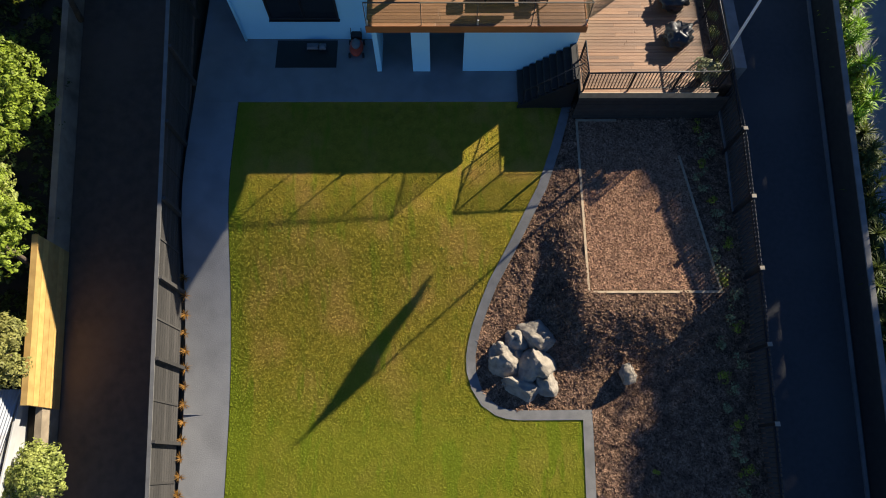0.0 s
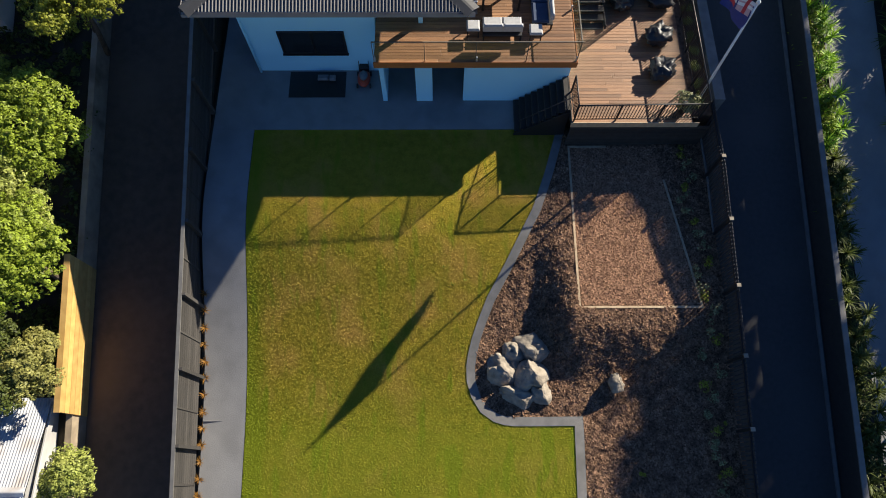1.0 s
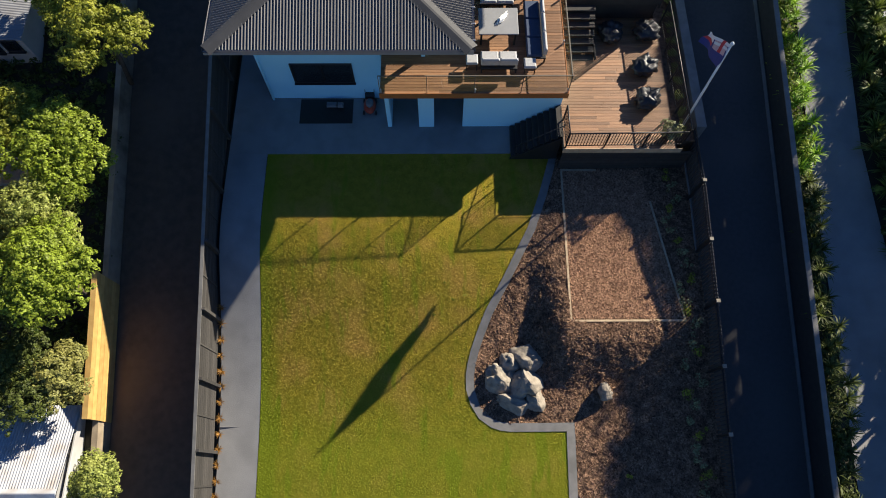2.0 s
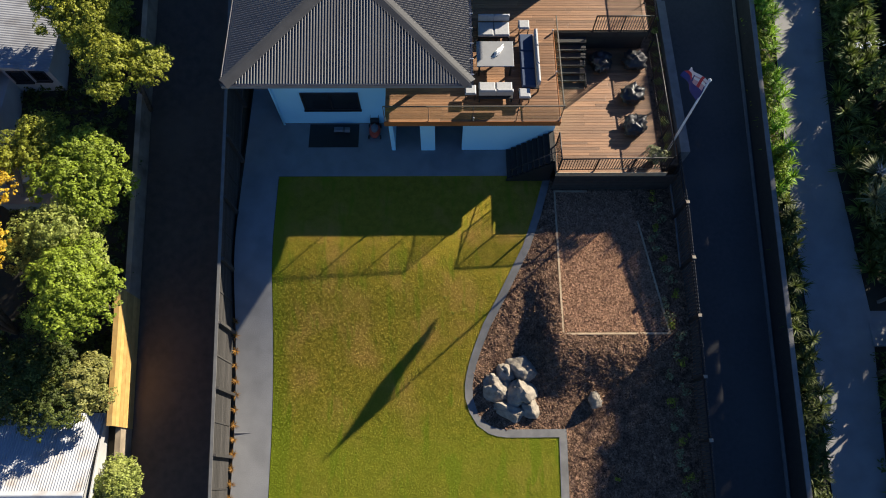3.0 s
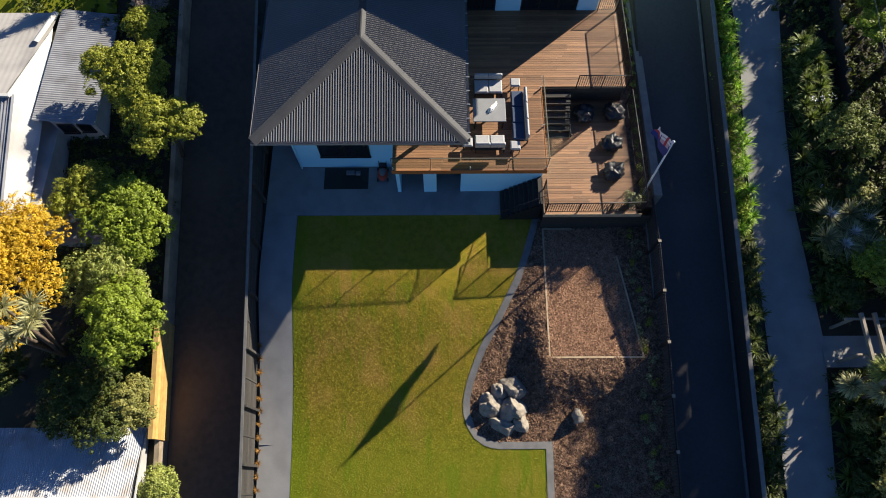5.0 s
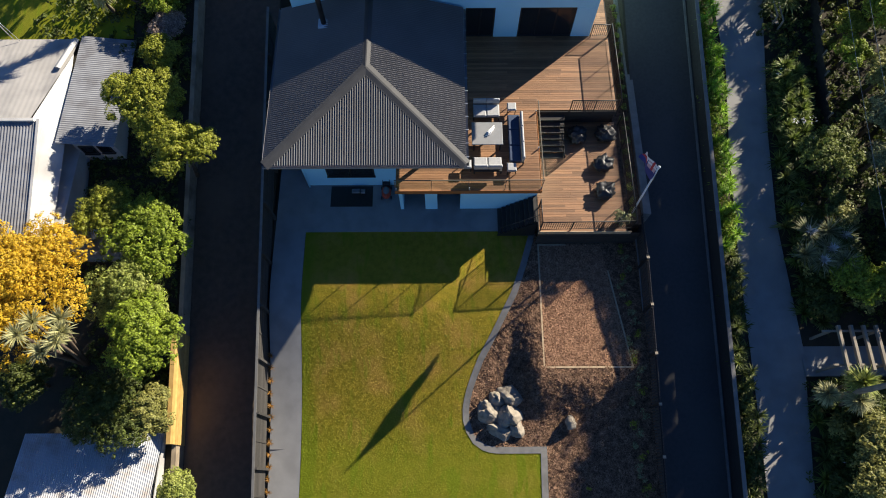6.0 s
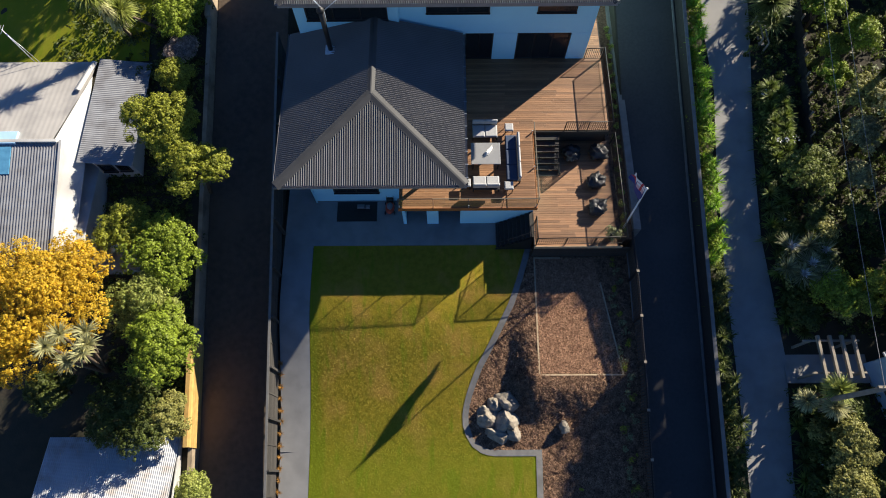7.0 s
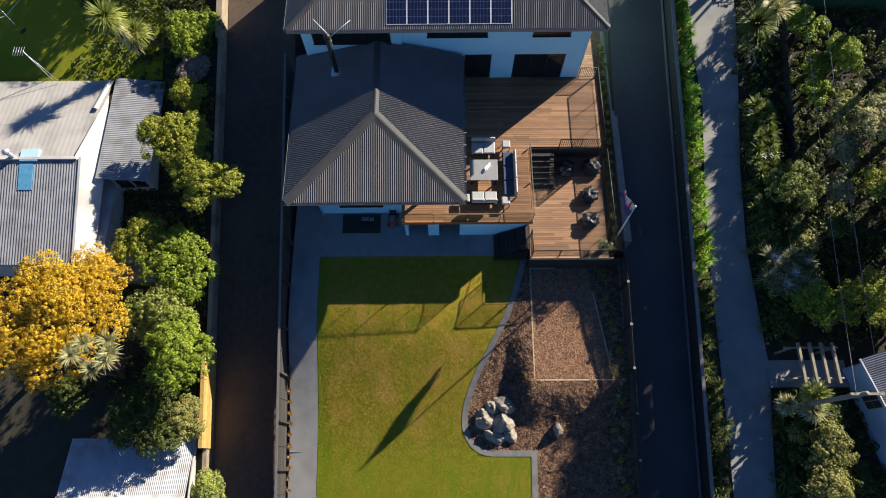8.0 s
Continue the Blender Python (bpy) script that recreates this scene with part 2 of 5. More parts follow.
def box(name, dims, material, parent=None, label="", bev=0.01):
    return part(name, mesh_of(name, *box_data(*dims, bev), material), parent, label)


def tube_data(path, radii, sides=8):
    """A round tube along points."""
    v, f = [], []
    pts = [Vector(p) for p in path]
    for i, p in enumerate(pts):
        d = (pts[min(i + 1, len(pts) - 1)] - pts[max(i - 1, 0)]).normalized()
        u = d.cross(Vector((0.3, 0.9, 0.1))).normalized()
        w = d.cross(u)
        r = radii[i] if isinstance(radii, (list, tuple)) else radii
        v += [p + r * (math.cos(a) * u + math.sin(a) * w) for a in (2 * math.pi * k / sides for k in range(sides))]
    for i in range(len(pts) - 1):
        for k in range(sides):
            f.append((i * sides + k, i * sides + (k + 1) % sides, (i + 1) * sides + (k + 1) % sides, (i + 1) * sides + k))
    f += [tuple(range(sides))[::-1], tuple((len(pts) - 1) * sides + k for k in range(sides))]
    return v, f


def tube(name, path, radii, material, parent=None, label="", sides=8):
    return part(name, mesh_of(name, *tube_data(path, radii, sides), material, True), parent, label)


def blob_data(c, r, seed=0, rough=0.2, nu=18, nv=12, freq=1.2, flat=None):
    """A lumpy closed form."""
    v, f = [], []
    off = Vector((seed * 7.3, seed * 3.1, seed * 5.7))
    for j in range(nv + 1):
        th = math.pi * j / nv
        for i in range(nu):
            ph = 2 * math.pi * i / nu
            d = Vector((math.sin(th) * math.cos(ph), math.sin(th) * math.sin(ph), math.cos(th)))
            k = 1 + rough * (noise.noise(d * freq + off) + 0.5 * noise.noise(d * freq * 2.3 + off))
            p = Vector((d.x * r[0], d.y * r[1], d.z * r[2])) * k
            if flat is not None and p.z < flat:
                p.z = flat
            v.append(Vector(c) + p)
    for j in range(nv):
        for i in range(nu):
            f.append((j * nu + i, (j + 1) * nu + i, (j + 1) * nu + (i + 1) % nu, j * nu + (i + 1) % nu))
    return v, f


def leaves_data(blobs, count, size, seed, shell=0.35, flatness=0.5, aspect=1.0, clump=26, tuft=None):
    """Many small leaf quads in domed clumps on the outer shells of several ellipsoids."""
    g = np.random.default_rng(seed)
    w = np.array([b[3] * b[4] for b in blobs], float)
    n_c = max(1, count // clump)
    pick = g.choice(len(blobs), n_c, p=w / w.sum())
    d = g.normal(size=(n_c, 3))
    d[:, 2] = np.abs(d[:, 2]) * np.where(g.random(n_c) < 0.8, 1, -0.6)
    d /= np.linalg.norm(d, axis=1)[:, None]
    rad = 1.04 - shell * g.random(n_c) ** 1.6
    B = np.array(blobs, float)[pick]
    cen = B[:, :3] + d * rad[:, None] * B[:, 3:6]
    tuft = min(tuft or size * 2.6, 0.5 * min(b[3] for b in blobs))
    scale = np.repeat(0.6 + 0.9 * g.random(n_c), clump)[:, None]
    cen = np.repeat(cen, clump, 0)
    n = len(cen)
    off = g.normal(size=(n, 3)) * np.array([1, 1, 0.6])
    off /= np.linalg.norm(off, axis=1)[:, None]
    off[:, 2] = np.abs(off[:, 2]) - 0.25
    cen = cen + off * tuft * scale * (0.55 + 0.5 * g.random(n))[:, None]
    nrm = off * flatness + g.normal(size=(n, 3)) * 0.45 * (1 - flatness) + np.array([0, 0, 0.3]) + np.repeat(d, clump, 0) * 0.3
    nrm /= np.linalg.norm(nrm, axis=1)[:, None]
    u = np.cross(nrm, g.normal(size=(n, 3)))
    u /= np.linalg.norm(u, axis=1)[:, None]
    t = np.cross(nrm, u)
    s = size * (0.6 + 0.8 * g.random(n))[:, None]
    v = np.stack([cen - u * s, cen - t * s * 0.5 * aspect, cen + u * s, cen + t * s * 0.5 * aspect], 1).reshape(-1, 3)
    return v, np.arange(4 * n).reshape(-1, 4).tolist()


def strap_data(c, count, length, width, seed, up=0.6, droop=0.8):
    """A tuft of long strap leaves that arch outwards."""
    g = np.random.default_rng(seed)
    v, f = [], []
    for _ in range(count):
        a = g.random() * 2 * math.pi
        el = up * (0.25 + 1.0 * g.random())
        ln = length * (0.6 + 0.5 * g.random())
        side = Vector((-math.sin(a), math.cos(a), 0)) * width * (0.7 + 0.6 * g.random())
        p, d = Vector(c), Vector((math.cos(a) * math.cos(el), math.sin(a) * math.cos(el), math.sin(el)))
        o = len(v)
        for k in range(4):
            wd = (0.7, 1.0, 0.75, 0.06)[k]
            v += [p - side * wd, p + side * wd]
            p = p + d * ln / 3
            d = (d + Vector((0, 0, -droop / 3))).normalized()
        f += [(o + 2 * k, o + 2 * k + 1, o + 2 * k + 3, o + 2 * k + 2) for k in range(3)]
    return v, f


def corrugated(origin, u, v, width, low, high, pitch=0.115, depth=0.032, sharp=False):
    """A ribbed sheet: u runs along the eave, v up the slope; low(s) and high(s) bound each rib."""
    o, u, v = Vector(origin), Vector(u).normalized(), Vector(v).normalized()
    n = u.cross(v).normalized()
    if n.z < 0:
        n = -n
    vs, fs = [], []
    steps = int(width / pitch)
    prof = [(0.0, 0.0), (0.08, 0.0), (0.46, 1.0), (0.54, 1.0), (0.92, 0.0)] if sharp else [(q / 8, 0.5 - 0.5 * math.cos(2 * math.pi * q / 8)) for q in range(8)]
    for i in range(steps + 1):
        for q, h in prof:
            s = min((i + q) * pitch, width)
            a, b = low(s), max(high(s), low(s) + 0.001)
            for k in (a, b):
                vs.append(o + u * s + v * k + n * depth * h)
    for i in range(len(vs) // 2 - 1):
        fs.append((2 * i, 2 * i + 2, 2 * i + 3, 2 * i + 1))
    return vs, fs


# ---- terrain ----
FALL_Y = [-22, -14.5, -12.7, -10.5, -8.2, -6.5, -5.2, -4]
FALL_Z = [-4.3, -3.1, -2.85, -2.3, -1.45, -0.62, -0.12, 0]


def fall(y):
    """Height of the slope at y, its bends rounded over two metres."""
    return sum(np.interp(y + 0.125 * d, FALL_Y, FALL_Z) for d in range(-8, 9)) / 17


def lawn_z(x, y):
    """Level near the house, then falling to the front, more so on the west side."""
    return float(fall(y)) * float(np.interp(x, [-9, -7, 5.8, 10], [1.05, 1.0, 0.47, 0.4]))


def ldrive_z(y):
    return 0.24 * (max(min(y, 24), -45) + 4.8) - 1.25


def rdrive_z(y):
    return 0.165 * max(min(y, 24), -45) + 0.6


def rpath_z(y):
    return 0.165 * max(min(y, 24), -45) + 0.3


def pad_z(x, y):
    """The mulched bank: level on the play pad, falling to the lawn's edge and to the front."""
    edge = lawn_z(x, y)
    dx = max(5.55 - x, 0) / 1.6
    dy = max(-8.95 - y, 0) / 2.6
    k = min(1.0, math.hypot(dx, dy))
    k = k * k * (3 - 2 * k)
    z = 0.03 * (1 - k) + (edge - 0.02) * k
    z += 0.5 * max(0, (x - 7.5) / 3.5) * k * min(1, max(0, (-9 - y) / 3))
    if not (5.6 < x < 10.2 and y > -8.85):
        z += 0.05 * noise.noise(Vector((x * 1.3, y * 1.3, 0))) + 0.03 * noise.noise(Vector((x * 3.7, y * 3.7, 2)))
    return z


def sheet(name, xs, ys, zf, material, label, category, kind="structure", smooth=True):
    v = [(x, y, zf(x, y)) for y in ys for x in xs]
    n = len(xs)
    f = [(j * n + i, j * n + i + 1, (j + 1) * n + i + 1, (j + 1) * n + i) for j in range(len(ys) - 1) for i in range(n - 1)]
    return tagged(part(name, mesh_of(name, v, f, material, smooth)), label, category, "", kind)


def ground_z(x, y):
    if x <= -13.6:
        return ldrive_z(y) + 0.7 - 0.06 * min(-13.6 - x, 12)
    if x <= -8.95:
        return ldrive_z(y) - 0.06
    if x <= 11.2:
        low = -0.25 if y > -2 else lawn_z(x, y) - 0.25
        return min(low, -0.3) if x > 5 and y > -9 else low - (0.4 if x > 5 else 0)
    if x <= 15.0:
        return rdrive_z(y) - 0.06
    return rpath_z(y) - 0.06


gx = [-700, -200, -60, -30, -25, -20, -16, -13.601, -13.599, -11, -8.95, -8.949, -7, -3, 0, 3, 5.5, 8, 11.2, 11.201, 13, 15.0, 15.001, 17, 20, 24, 30, 60, 200, 700]
gy = [-700, -200, -60, -45, -30] + [-20 + 2 * k for k in range(23)] + [30, 60, 200, 700]
sheet("ground", gx, gy, ground_z, M["earth"], "dark bare earth of a sloping hillside plot", "ground", smooth=False)


def frange(a, b, n):
    return [a + (b - a) * k / n for k in range(n + 1)]


sheet("drive_left", frange(-13.35, -9.0, 4), frange(-45, 40, 60), lambda x, y: ldrive_z(y), M["bounce_brown"], "steep dark asphalt drive in the shade", "driveway")
sheet("drive_right", frange(11.3, 14.95, 4), frange(-45, 40, 60), lambda x, y: rdrive_z(y), M["asphalt"], "steep dark asphalt drive in the shade", "driveway")
rp_l = lambda y: float(np.interp(y, [-20, -12, -3, 3, 8, 12, 30], [16.85, 16.8, 16.6, 16.7, 17.0, 16.7, 16.3]))
rp_r = lambda y: float(np.interp(y, [-20, -14, -8, -1, 4, 9.5, 12, 30], [19.3, 19.25, 19.55, 18.9, 19.0, 19.4, 19.6, 20.0]))
pv, pf = [], []
for k, y in enumerate(frange(-30, 34, 64)):
    pv += [(rp_l(y) + (rp_r(y) - rp_l(y)) * q / 4, y, rpath_z(y) + 0.02) for q in range(5)]
pf = [(5 * j + i, 5 * j + i + 1, 5 * j + i + 6, 5 * j + i + 5) for j in range(64) for i in range(4)]
tagged(part("path_right", mesh_of("path_right", pv, pf, M["oldpath"], True)), "pale worn concrete path between planted borders", "path", "", "structure")

# Edge of the lawn towards the bark bed, from the house to the front.
EDGE = [(5.25, -1.45), (4.68, -3.31), (4.13, -4.83), (3.59, -5.86), (3.07, -6.85), (2.68, -7.55), (2.31, -8.2), (1.94, -9.08), (1.7, -9.75), (1.56, -10.3), (1.49, -10.75), (1.5, -11.3), (1.67, -11.88), (2.0, -12.42), (2.47, -12.76), (2.85, -12.88), (3.25, -12.93), (4.4, -12.94), (5.4, -12.94), (5.39, -13.2), (5.37, -14.2), (5.34, -15.6), (5.3, -22)]


def edge_x(y):
    """The lawn's right limit at y (the bulge in front counts to its outer arm)."""
    if y < -12.93:
        return 5.4
    ys = [p[1] for p in EDGE[:17]][::-1]
    return float(np.interp(y, ys, [p[0] for p in EDGE[:17]][::-1]))


lv, lf = [], []
rows_y = frange(-22, -1.38, 130)
for y in rows_y:
    r = edge_x(y)
    lv += [(-7.03 + (r + 7.03) * q / 40, y, lawn_z(-7.03 + (r + 7.03) * q / 40, y) + 0.015 + 0.012 * noise.noise(Vector((q * 0.9, y * 2.3, 0)))) for q in range(41)]
lf = [(41 * j + i, 41 * j + i + 1, 41 * j + i + 42, 41 * j + i + 41) for j in range(130) for i in range(40)]
lawn = tagged(part("lawn", mesh_of("lawn", lv, lf, M["lawn"], True)), "mown green lawn with dry yellow-brown patches", "lawn", "", "structure")

g = np.random.default_rng(3)
n = 240000
ty = -21.9 + 20.4 * g.random(n)
er = np.array([edge_x(y) for y in frange(-21.9, -1.5, 250)])
lim = np.interp(ty, frange(-21.9, -1.5, 250), er)
tx = -7.0 + (lim - 0.02 + 7.0) * g.random(n)
P = fall(ty) * np.interp(tx, [-9, -7, 5.8, 10], [1.05, 1.0, 0.47, 0.4])
c = np.stack([tx, ty, P + 0.022], 1)
a = g.random(n) * 2 * math.pi
s = 0.009 + 0.014 * g.random(n)
u = np.stack([np.cos(a) * s, np.sin(a) * s, 0 * s], 1)
lean = np.stack([g.normal(size=n) * 0.03, g.normal(size=n) * 0.03, 0.004 + 0.022 * g.random(n)], 1)
v = np.stack([c - u, c + u, c + lean], 1).reshape(-1, 3)
tagged(part("grass", mesh_of("grass", v, np.arange(3 * n).reshape(-1, 3).tolist(), M["blade"])), "short mown grass with dry tips", "grass", "", "stuff")

# Concrete edging strip, a real low kerb.
ev, ef = [], []
pts = []
for a, b in zip(EDGE, EDGE[1:]):
    n = max(1, int(math.dist(a, b) / 0.25))
    pts += [(a[0] + (b[0] - a[0]) * k / n, a[1] + (b[1] - a[1]) * k / n) for k in range(n)]
pts.append(EDGE[-1])
prev = None
for i, p in enumerate(pts):
    a, b = Vector(pts[max(i - 1, 0)]), Vector(pts[min(i + 1, len(pts) - 1)])
    d = (b - a).normalized()
    nrm = Vector((-d.y, d.x))
    if EDGE[17][0] < p[0] and abs(p[1] + 12.94) < 0.06 and p[0] > 5.38:
        nrm = Vector((1, 1))
    q = Vector(p) + nrm * 0.33
    z = lawn_z(*p) + 0.045
    ev += [(p[0], p[1], z - 0.3), (p[0], p[1], z), (q.x, q.y, z + 0.01), (q.x, q.y, z - 0.3)]
ef = [(4 * i + k, 4 * i + 4 + k, 4 * i + 5 + k, 4 * i + 1 + k) for i in range(len(pts) - 1) for k in range(3)]
tagged(part("edging", mesh_of("edging", ev, ef, M["kerb"])), "grey concrete mowing strip along the lawn", "edging", "", "structure")

# Bark bed
bx, by = frange(1.6, 11.15, 76), frange(-22, 0.2, 150)
bv = [(x, y, pad_z(x, y) if x > edge_x(y) + (0.15 if y > -12.6 else 0.0) else lawn_z(x, y) - 0.12) for y in by for x in bx]
bf = [(77 * j + i, 77 * j + i + 1, 77 * j + i + 78, 77 * j + i + 77) for j in range(150) for i in range(76)]
tagged(part("bark_bed", mesh_of("bark_bed", bv, bf, M["mulch"], True)), "bank covered in dark brown bark mulch", "ground", "", "structure")


def chips(name, n, size, region, zf, material, label, seed):
    g = np.random.default_rng(seed)
    c, k = [], 0
    while len(c) < n:
        x, y = region[0] + (region[1] - region[0]) * g.random(), region[2] + (region[3] - region[2]) * g.random()
        z = zf(x, y)
        if z is not None:
            c.append((x, y, z))
    c = np.array(c)
    a = g.random(n) * 2 * math.pi
    t1, t2 = g.normal(size=n) * 0.28, g.normal(size=n) * 0.28
    s = size * (0.5 + g.random(n))
    u = np.stack([np.cos(a), np.sin(a), t1], 1) * s[:, None]
    w = np.stack([-np.sin(a), np.cos(a), t2], 1) * (s * 0.45)[:, None]
    up = np.array([0, 0, 1]) * (s * 0.2)[:, None]
    v = np.stack([c - u, c - w + up, c + u, c + w + up], 1).reshape(-1, 3)
    return tagged(part(name, mesh_of(name, v, np.arange(4 * n).reshape(-1, 4).tolist(), material)), label, "mulch", "", "stuff")


chips("bark_mulch", 64000, 0.058, (1.6, 11.0, -17, -1.2), lambda x, y: None if x < edge_x(y) + 0.34 or (y < -12.6 and x < 5.75) or (5.7 < x < 10 and y > -8.8 and x < 10.1 + (y + 8.8) * -0.155) else pad_z(x, y), M["chip"], "loose dark brown bark chips on the bank", 5)
chips("pad_bark", 22000, 0.05, (5.7, 10.1, -8.75, -2.2), lambda x, y: None if x > 10.1 - (y + 8.8) * 0.155 else pad_z(x, y) + 0.005, M["sandchip"], "orange-brown bark chips levelled inside a timber frame", 6)

# Paved areas
pv = []
rows_y = frange(-22, -1.36, 60)
for y in rows_y:
    pv += [(x, y, lawn_z(x, y) + 0.04) for x in (-8.72, -8.0, -7.04)]
tagged(part("path_left", mesh_of("path_left", pv, [(3 * j + i, 3 * j + i + 1, 3 * j + i + 4, 3 * j + i + 3) for j in range(60) for i in range(2)], M["concrete"], True)), "smooth grey concrete path beside the lawn", "path", "", "structure")
box("patio", (-8.72, -1.36, -0.3, 5.3, 12.0, 0.04), M["concrete"], None)
tagged(bpy.data.objects["patio"], "smooth concrete patio in the house's shade", "patio", "", "structure")
box("path_joint", (-8.7, -12.62, lawn_z(-8, -12.6) - 0.2, -7.05, -12.6, lawn_z(-8, -12.6) + 0.046), M["grey"], bpy.data.objects["path_left"])

# Retaining walls
def slope_wall(name, x0, x1, ys, base, top, material, label, category="wall"):
    v, f = [], []
    for y in ys:
        b, t = base(y), top(y)
        v += [(x0, y, b), (x0, y, t), (x1, y, t), (x1, y, b)]
    for j in range(len(ys) - 1):
        f += [(4 * j + k, 4 * j + (k + 1) % 4, 4 * j + 4 + (k + 1) % 4, 4 * j + 4 + k) for k in range(4)]
    e = 4 * (len(ys) - 1)
    f += [(0, 1, 2, 3), (e + 3, e + 2, e + 1, e)]
    return tagged(part(name, mesh_of(name, v, f, material)), label, category, "", "structure")


slope_wall("wall_left", -13.62, -13.38, frange(-45, 12, 40), lambda y: ldrive_z(y) - 0.5, lambda y: ldrive_z(y) + 0.95, M["oldwall"], "low stained concrete retaining wall beside the drive")
slope_wall("wall_left_upper", -13.75, -13.4, frange(12, 40, 12), lambda y: ldrive_z(y) - 0.5, lambda y: ldrive_z(y) + 1.1, M["oldwall"], "pale sunlit concrete retaining wall beside the drive")
slope_wall("wall_right", 14.95, 15.07, frange(-45, 40, 60), lambda y: rdrive_z(y) - 0.5, lambda y: rdrive_z(y) + 1.2, M["darkwood"], "dark timber retaining wall along the drive")
slope_wall("wall_right_cap", 14.92, 15.12, frange(-45, 40, 60), lambda y: rdrive_z(y) + 1.2, lambda y: rdrive_z(y) + 1.25, M["cap"], "weathered grey timber capping on the wall")
slope_wall("gutter_right", 14.75, 14.86, frange(-45, 40, 60), lambda y: rdrive_z(y) - 0.1, lambda y: rdrive_z(y) + 0.08, M["kerb"], "narrow concrete kerb at the drive's edge", "kerb")
slope_wall("kerb_wall", 11.06, 11.46, frange(-1.15, 34, 10), lambda y: rdrive_z(y) - 1.5, lambda y: 1.8, M["kerb"], "pale concrete retaining wall beside the drive")
slope_wall("planter_soil", 10.1, 11.06, frange(-1.6, 22, 10), lambda y: -0.3, lambda y: 1.45, M["mulch"], "narrow strip of dark bark beside the deck", "ground")

# ---- house ----
house = thing("house", "white two-storey house, sky-blue shade in its wall colour, with dark corrugated steel roofs", "house")
EAVE, RIDGE = 5.45, 6.86
X0, X1, YF, YB, XR, YR = -7.963, 1.64, -0.216, 9.2, -3.14, 4.31

# Lower wing: walls
box("front_wall", (-7.1, 1.5, -0.2, -1.95, 1.72, 5.36), M["wall"], house)
box("side_wall", (-7.1, 1.72, -0.2, -6.88, 9.2, 5.36), M["wall"], house)
box("back_wall", (-1.95, 4.6, -0.2, 1.45, 4.8, 5.36), M["wall"], house)
box("inner_wall", (1.2, 4.8, 2.9, 1.45, 9.2, 5.36), M["wall"], house)
box("porch_wall", (-1.95, 1.72, -0.2, -1.75, 4.6, 5.36), M["wall"], house)
box("garage_wall", (1.47, 0.0, -0.2, 5.55, 0.2, 2.76), M["wall"], house)
box("garage_side", (5.35, 0.2, -0.2, 5.55, 9.2, 2.76), M["wall"], house)
box("porch_fin", (-1.82, -0.02, -0.1, -1.64, 1.5, 2.76), M["wall"], house)
box("porch_column", (-0.44, -0.02, -0.1, 0.22, 0.45, 2.76), M["wall"], house)
box("porch_back", (-1.75, 2.6, -0.1, 5.3, 2.8, 2.76), M["wall"], house)
box("soffit", (-7.9, 0.1, EAVE - 0.1, 1.5, 9.2, EAVE - 0.06), M["wall"], house)
box("verandah_post", (-0.28, 1.37, 3.06, -0.12, 1.53, 5.36), M["wall"], house)
tube("downpipe", [(-7.0, 1.38, 0.1), (-7.0, 1.38, 5.0)], 0.05, M["wall"], house)


def window(name, x0, x1, z0, z1, y, parent, bars=1, depth=0.06):
    """A dark framed window set into a wall that faces -y."""
    w = thing(name, "", "")
    w.parent = parent
    t = 0.07
    box("frame", (x0, y - depth, z0, x1, y, z0 + t), M["frame"], w)
    box("frame", (x0, y - depth, z1 - t, x1, y, z1), M["frame"], w)
    box("frame", (x0, y - depth, z0 + t, x0 + t, y, z1 - t), M["frame"], w)
    box("frame", (x1 - t, y - depth, z0 + t, x1, y, z1 - t), M["frame"], w)
    for k in range(bars):
        xm = x0 + (x1 - x0) * (k + 1) / (bars + 1)
        box("mullion", (xm - 0.03, y - depth, z0 + t, xm + 0.03, y, z1 - t), M["frame"], w)
    box("pane", (x0 + t, y - 0.02, z0 + t, x1 - t, y - 0.012, z1 - t), M["glass"], w)
    box("sill", (x0 - 0.03, y - depth - 0.06, z0 - 0.05, x1 + 0.03, y, z0 - 0.005), M["frame"], w)
    return w


window("window", -5.8, -3.2, 1.2, 2.5, 1.5, house, 1)


def ribbed(name, parent, material, *args, sharp=False, **kw):
    return part(name, mesh_of(name, *corrugated(*args, sharp=sharp, **kw), material, not sharp), parent)


STEEL = {"sharp": True, "depth": 0.072}


rise = RIDGE - EAVE
half = XR - X0
front_run = YR - YF
# front hip
ribbed("roof_front", house, M["roof"], (X0, YF, EAVE), (1, 0, 0), (0, front_run, rise), X1 - X0, lambda s: 0.0,
       lambda s: math.hypot(front_run, rise) * (s / half if s < half else max(0, (X1 - X0 - s) / (X1 - XR))), **STEEL)
# side planes, ribs across
ribbed("roof_west", house, M["roof"], (X0, YF, EAVE), (0, 1, 0), (half, 0, rise), YB - YF, lambda s: 0.0,
       lambda s: math.hypot(half, rise) * min(1, s / front_run), **STEEL)
ribbed("roof_east", house, M["roof"], (X1, YF, EAVE), (0, 1, 0), (XR - X1, 0, rise), YB - YF, lambda s: 0.0,
       lambda s: math.hypot(X1 - XR, rise) * min(1, s / front_run), **STEEL)


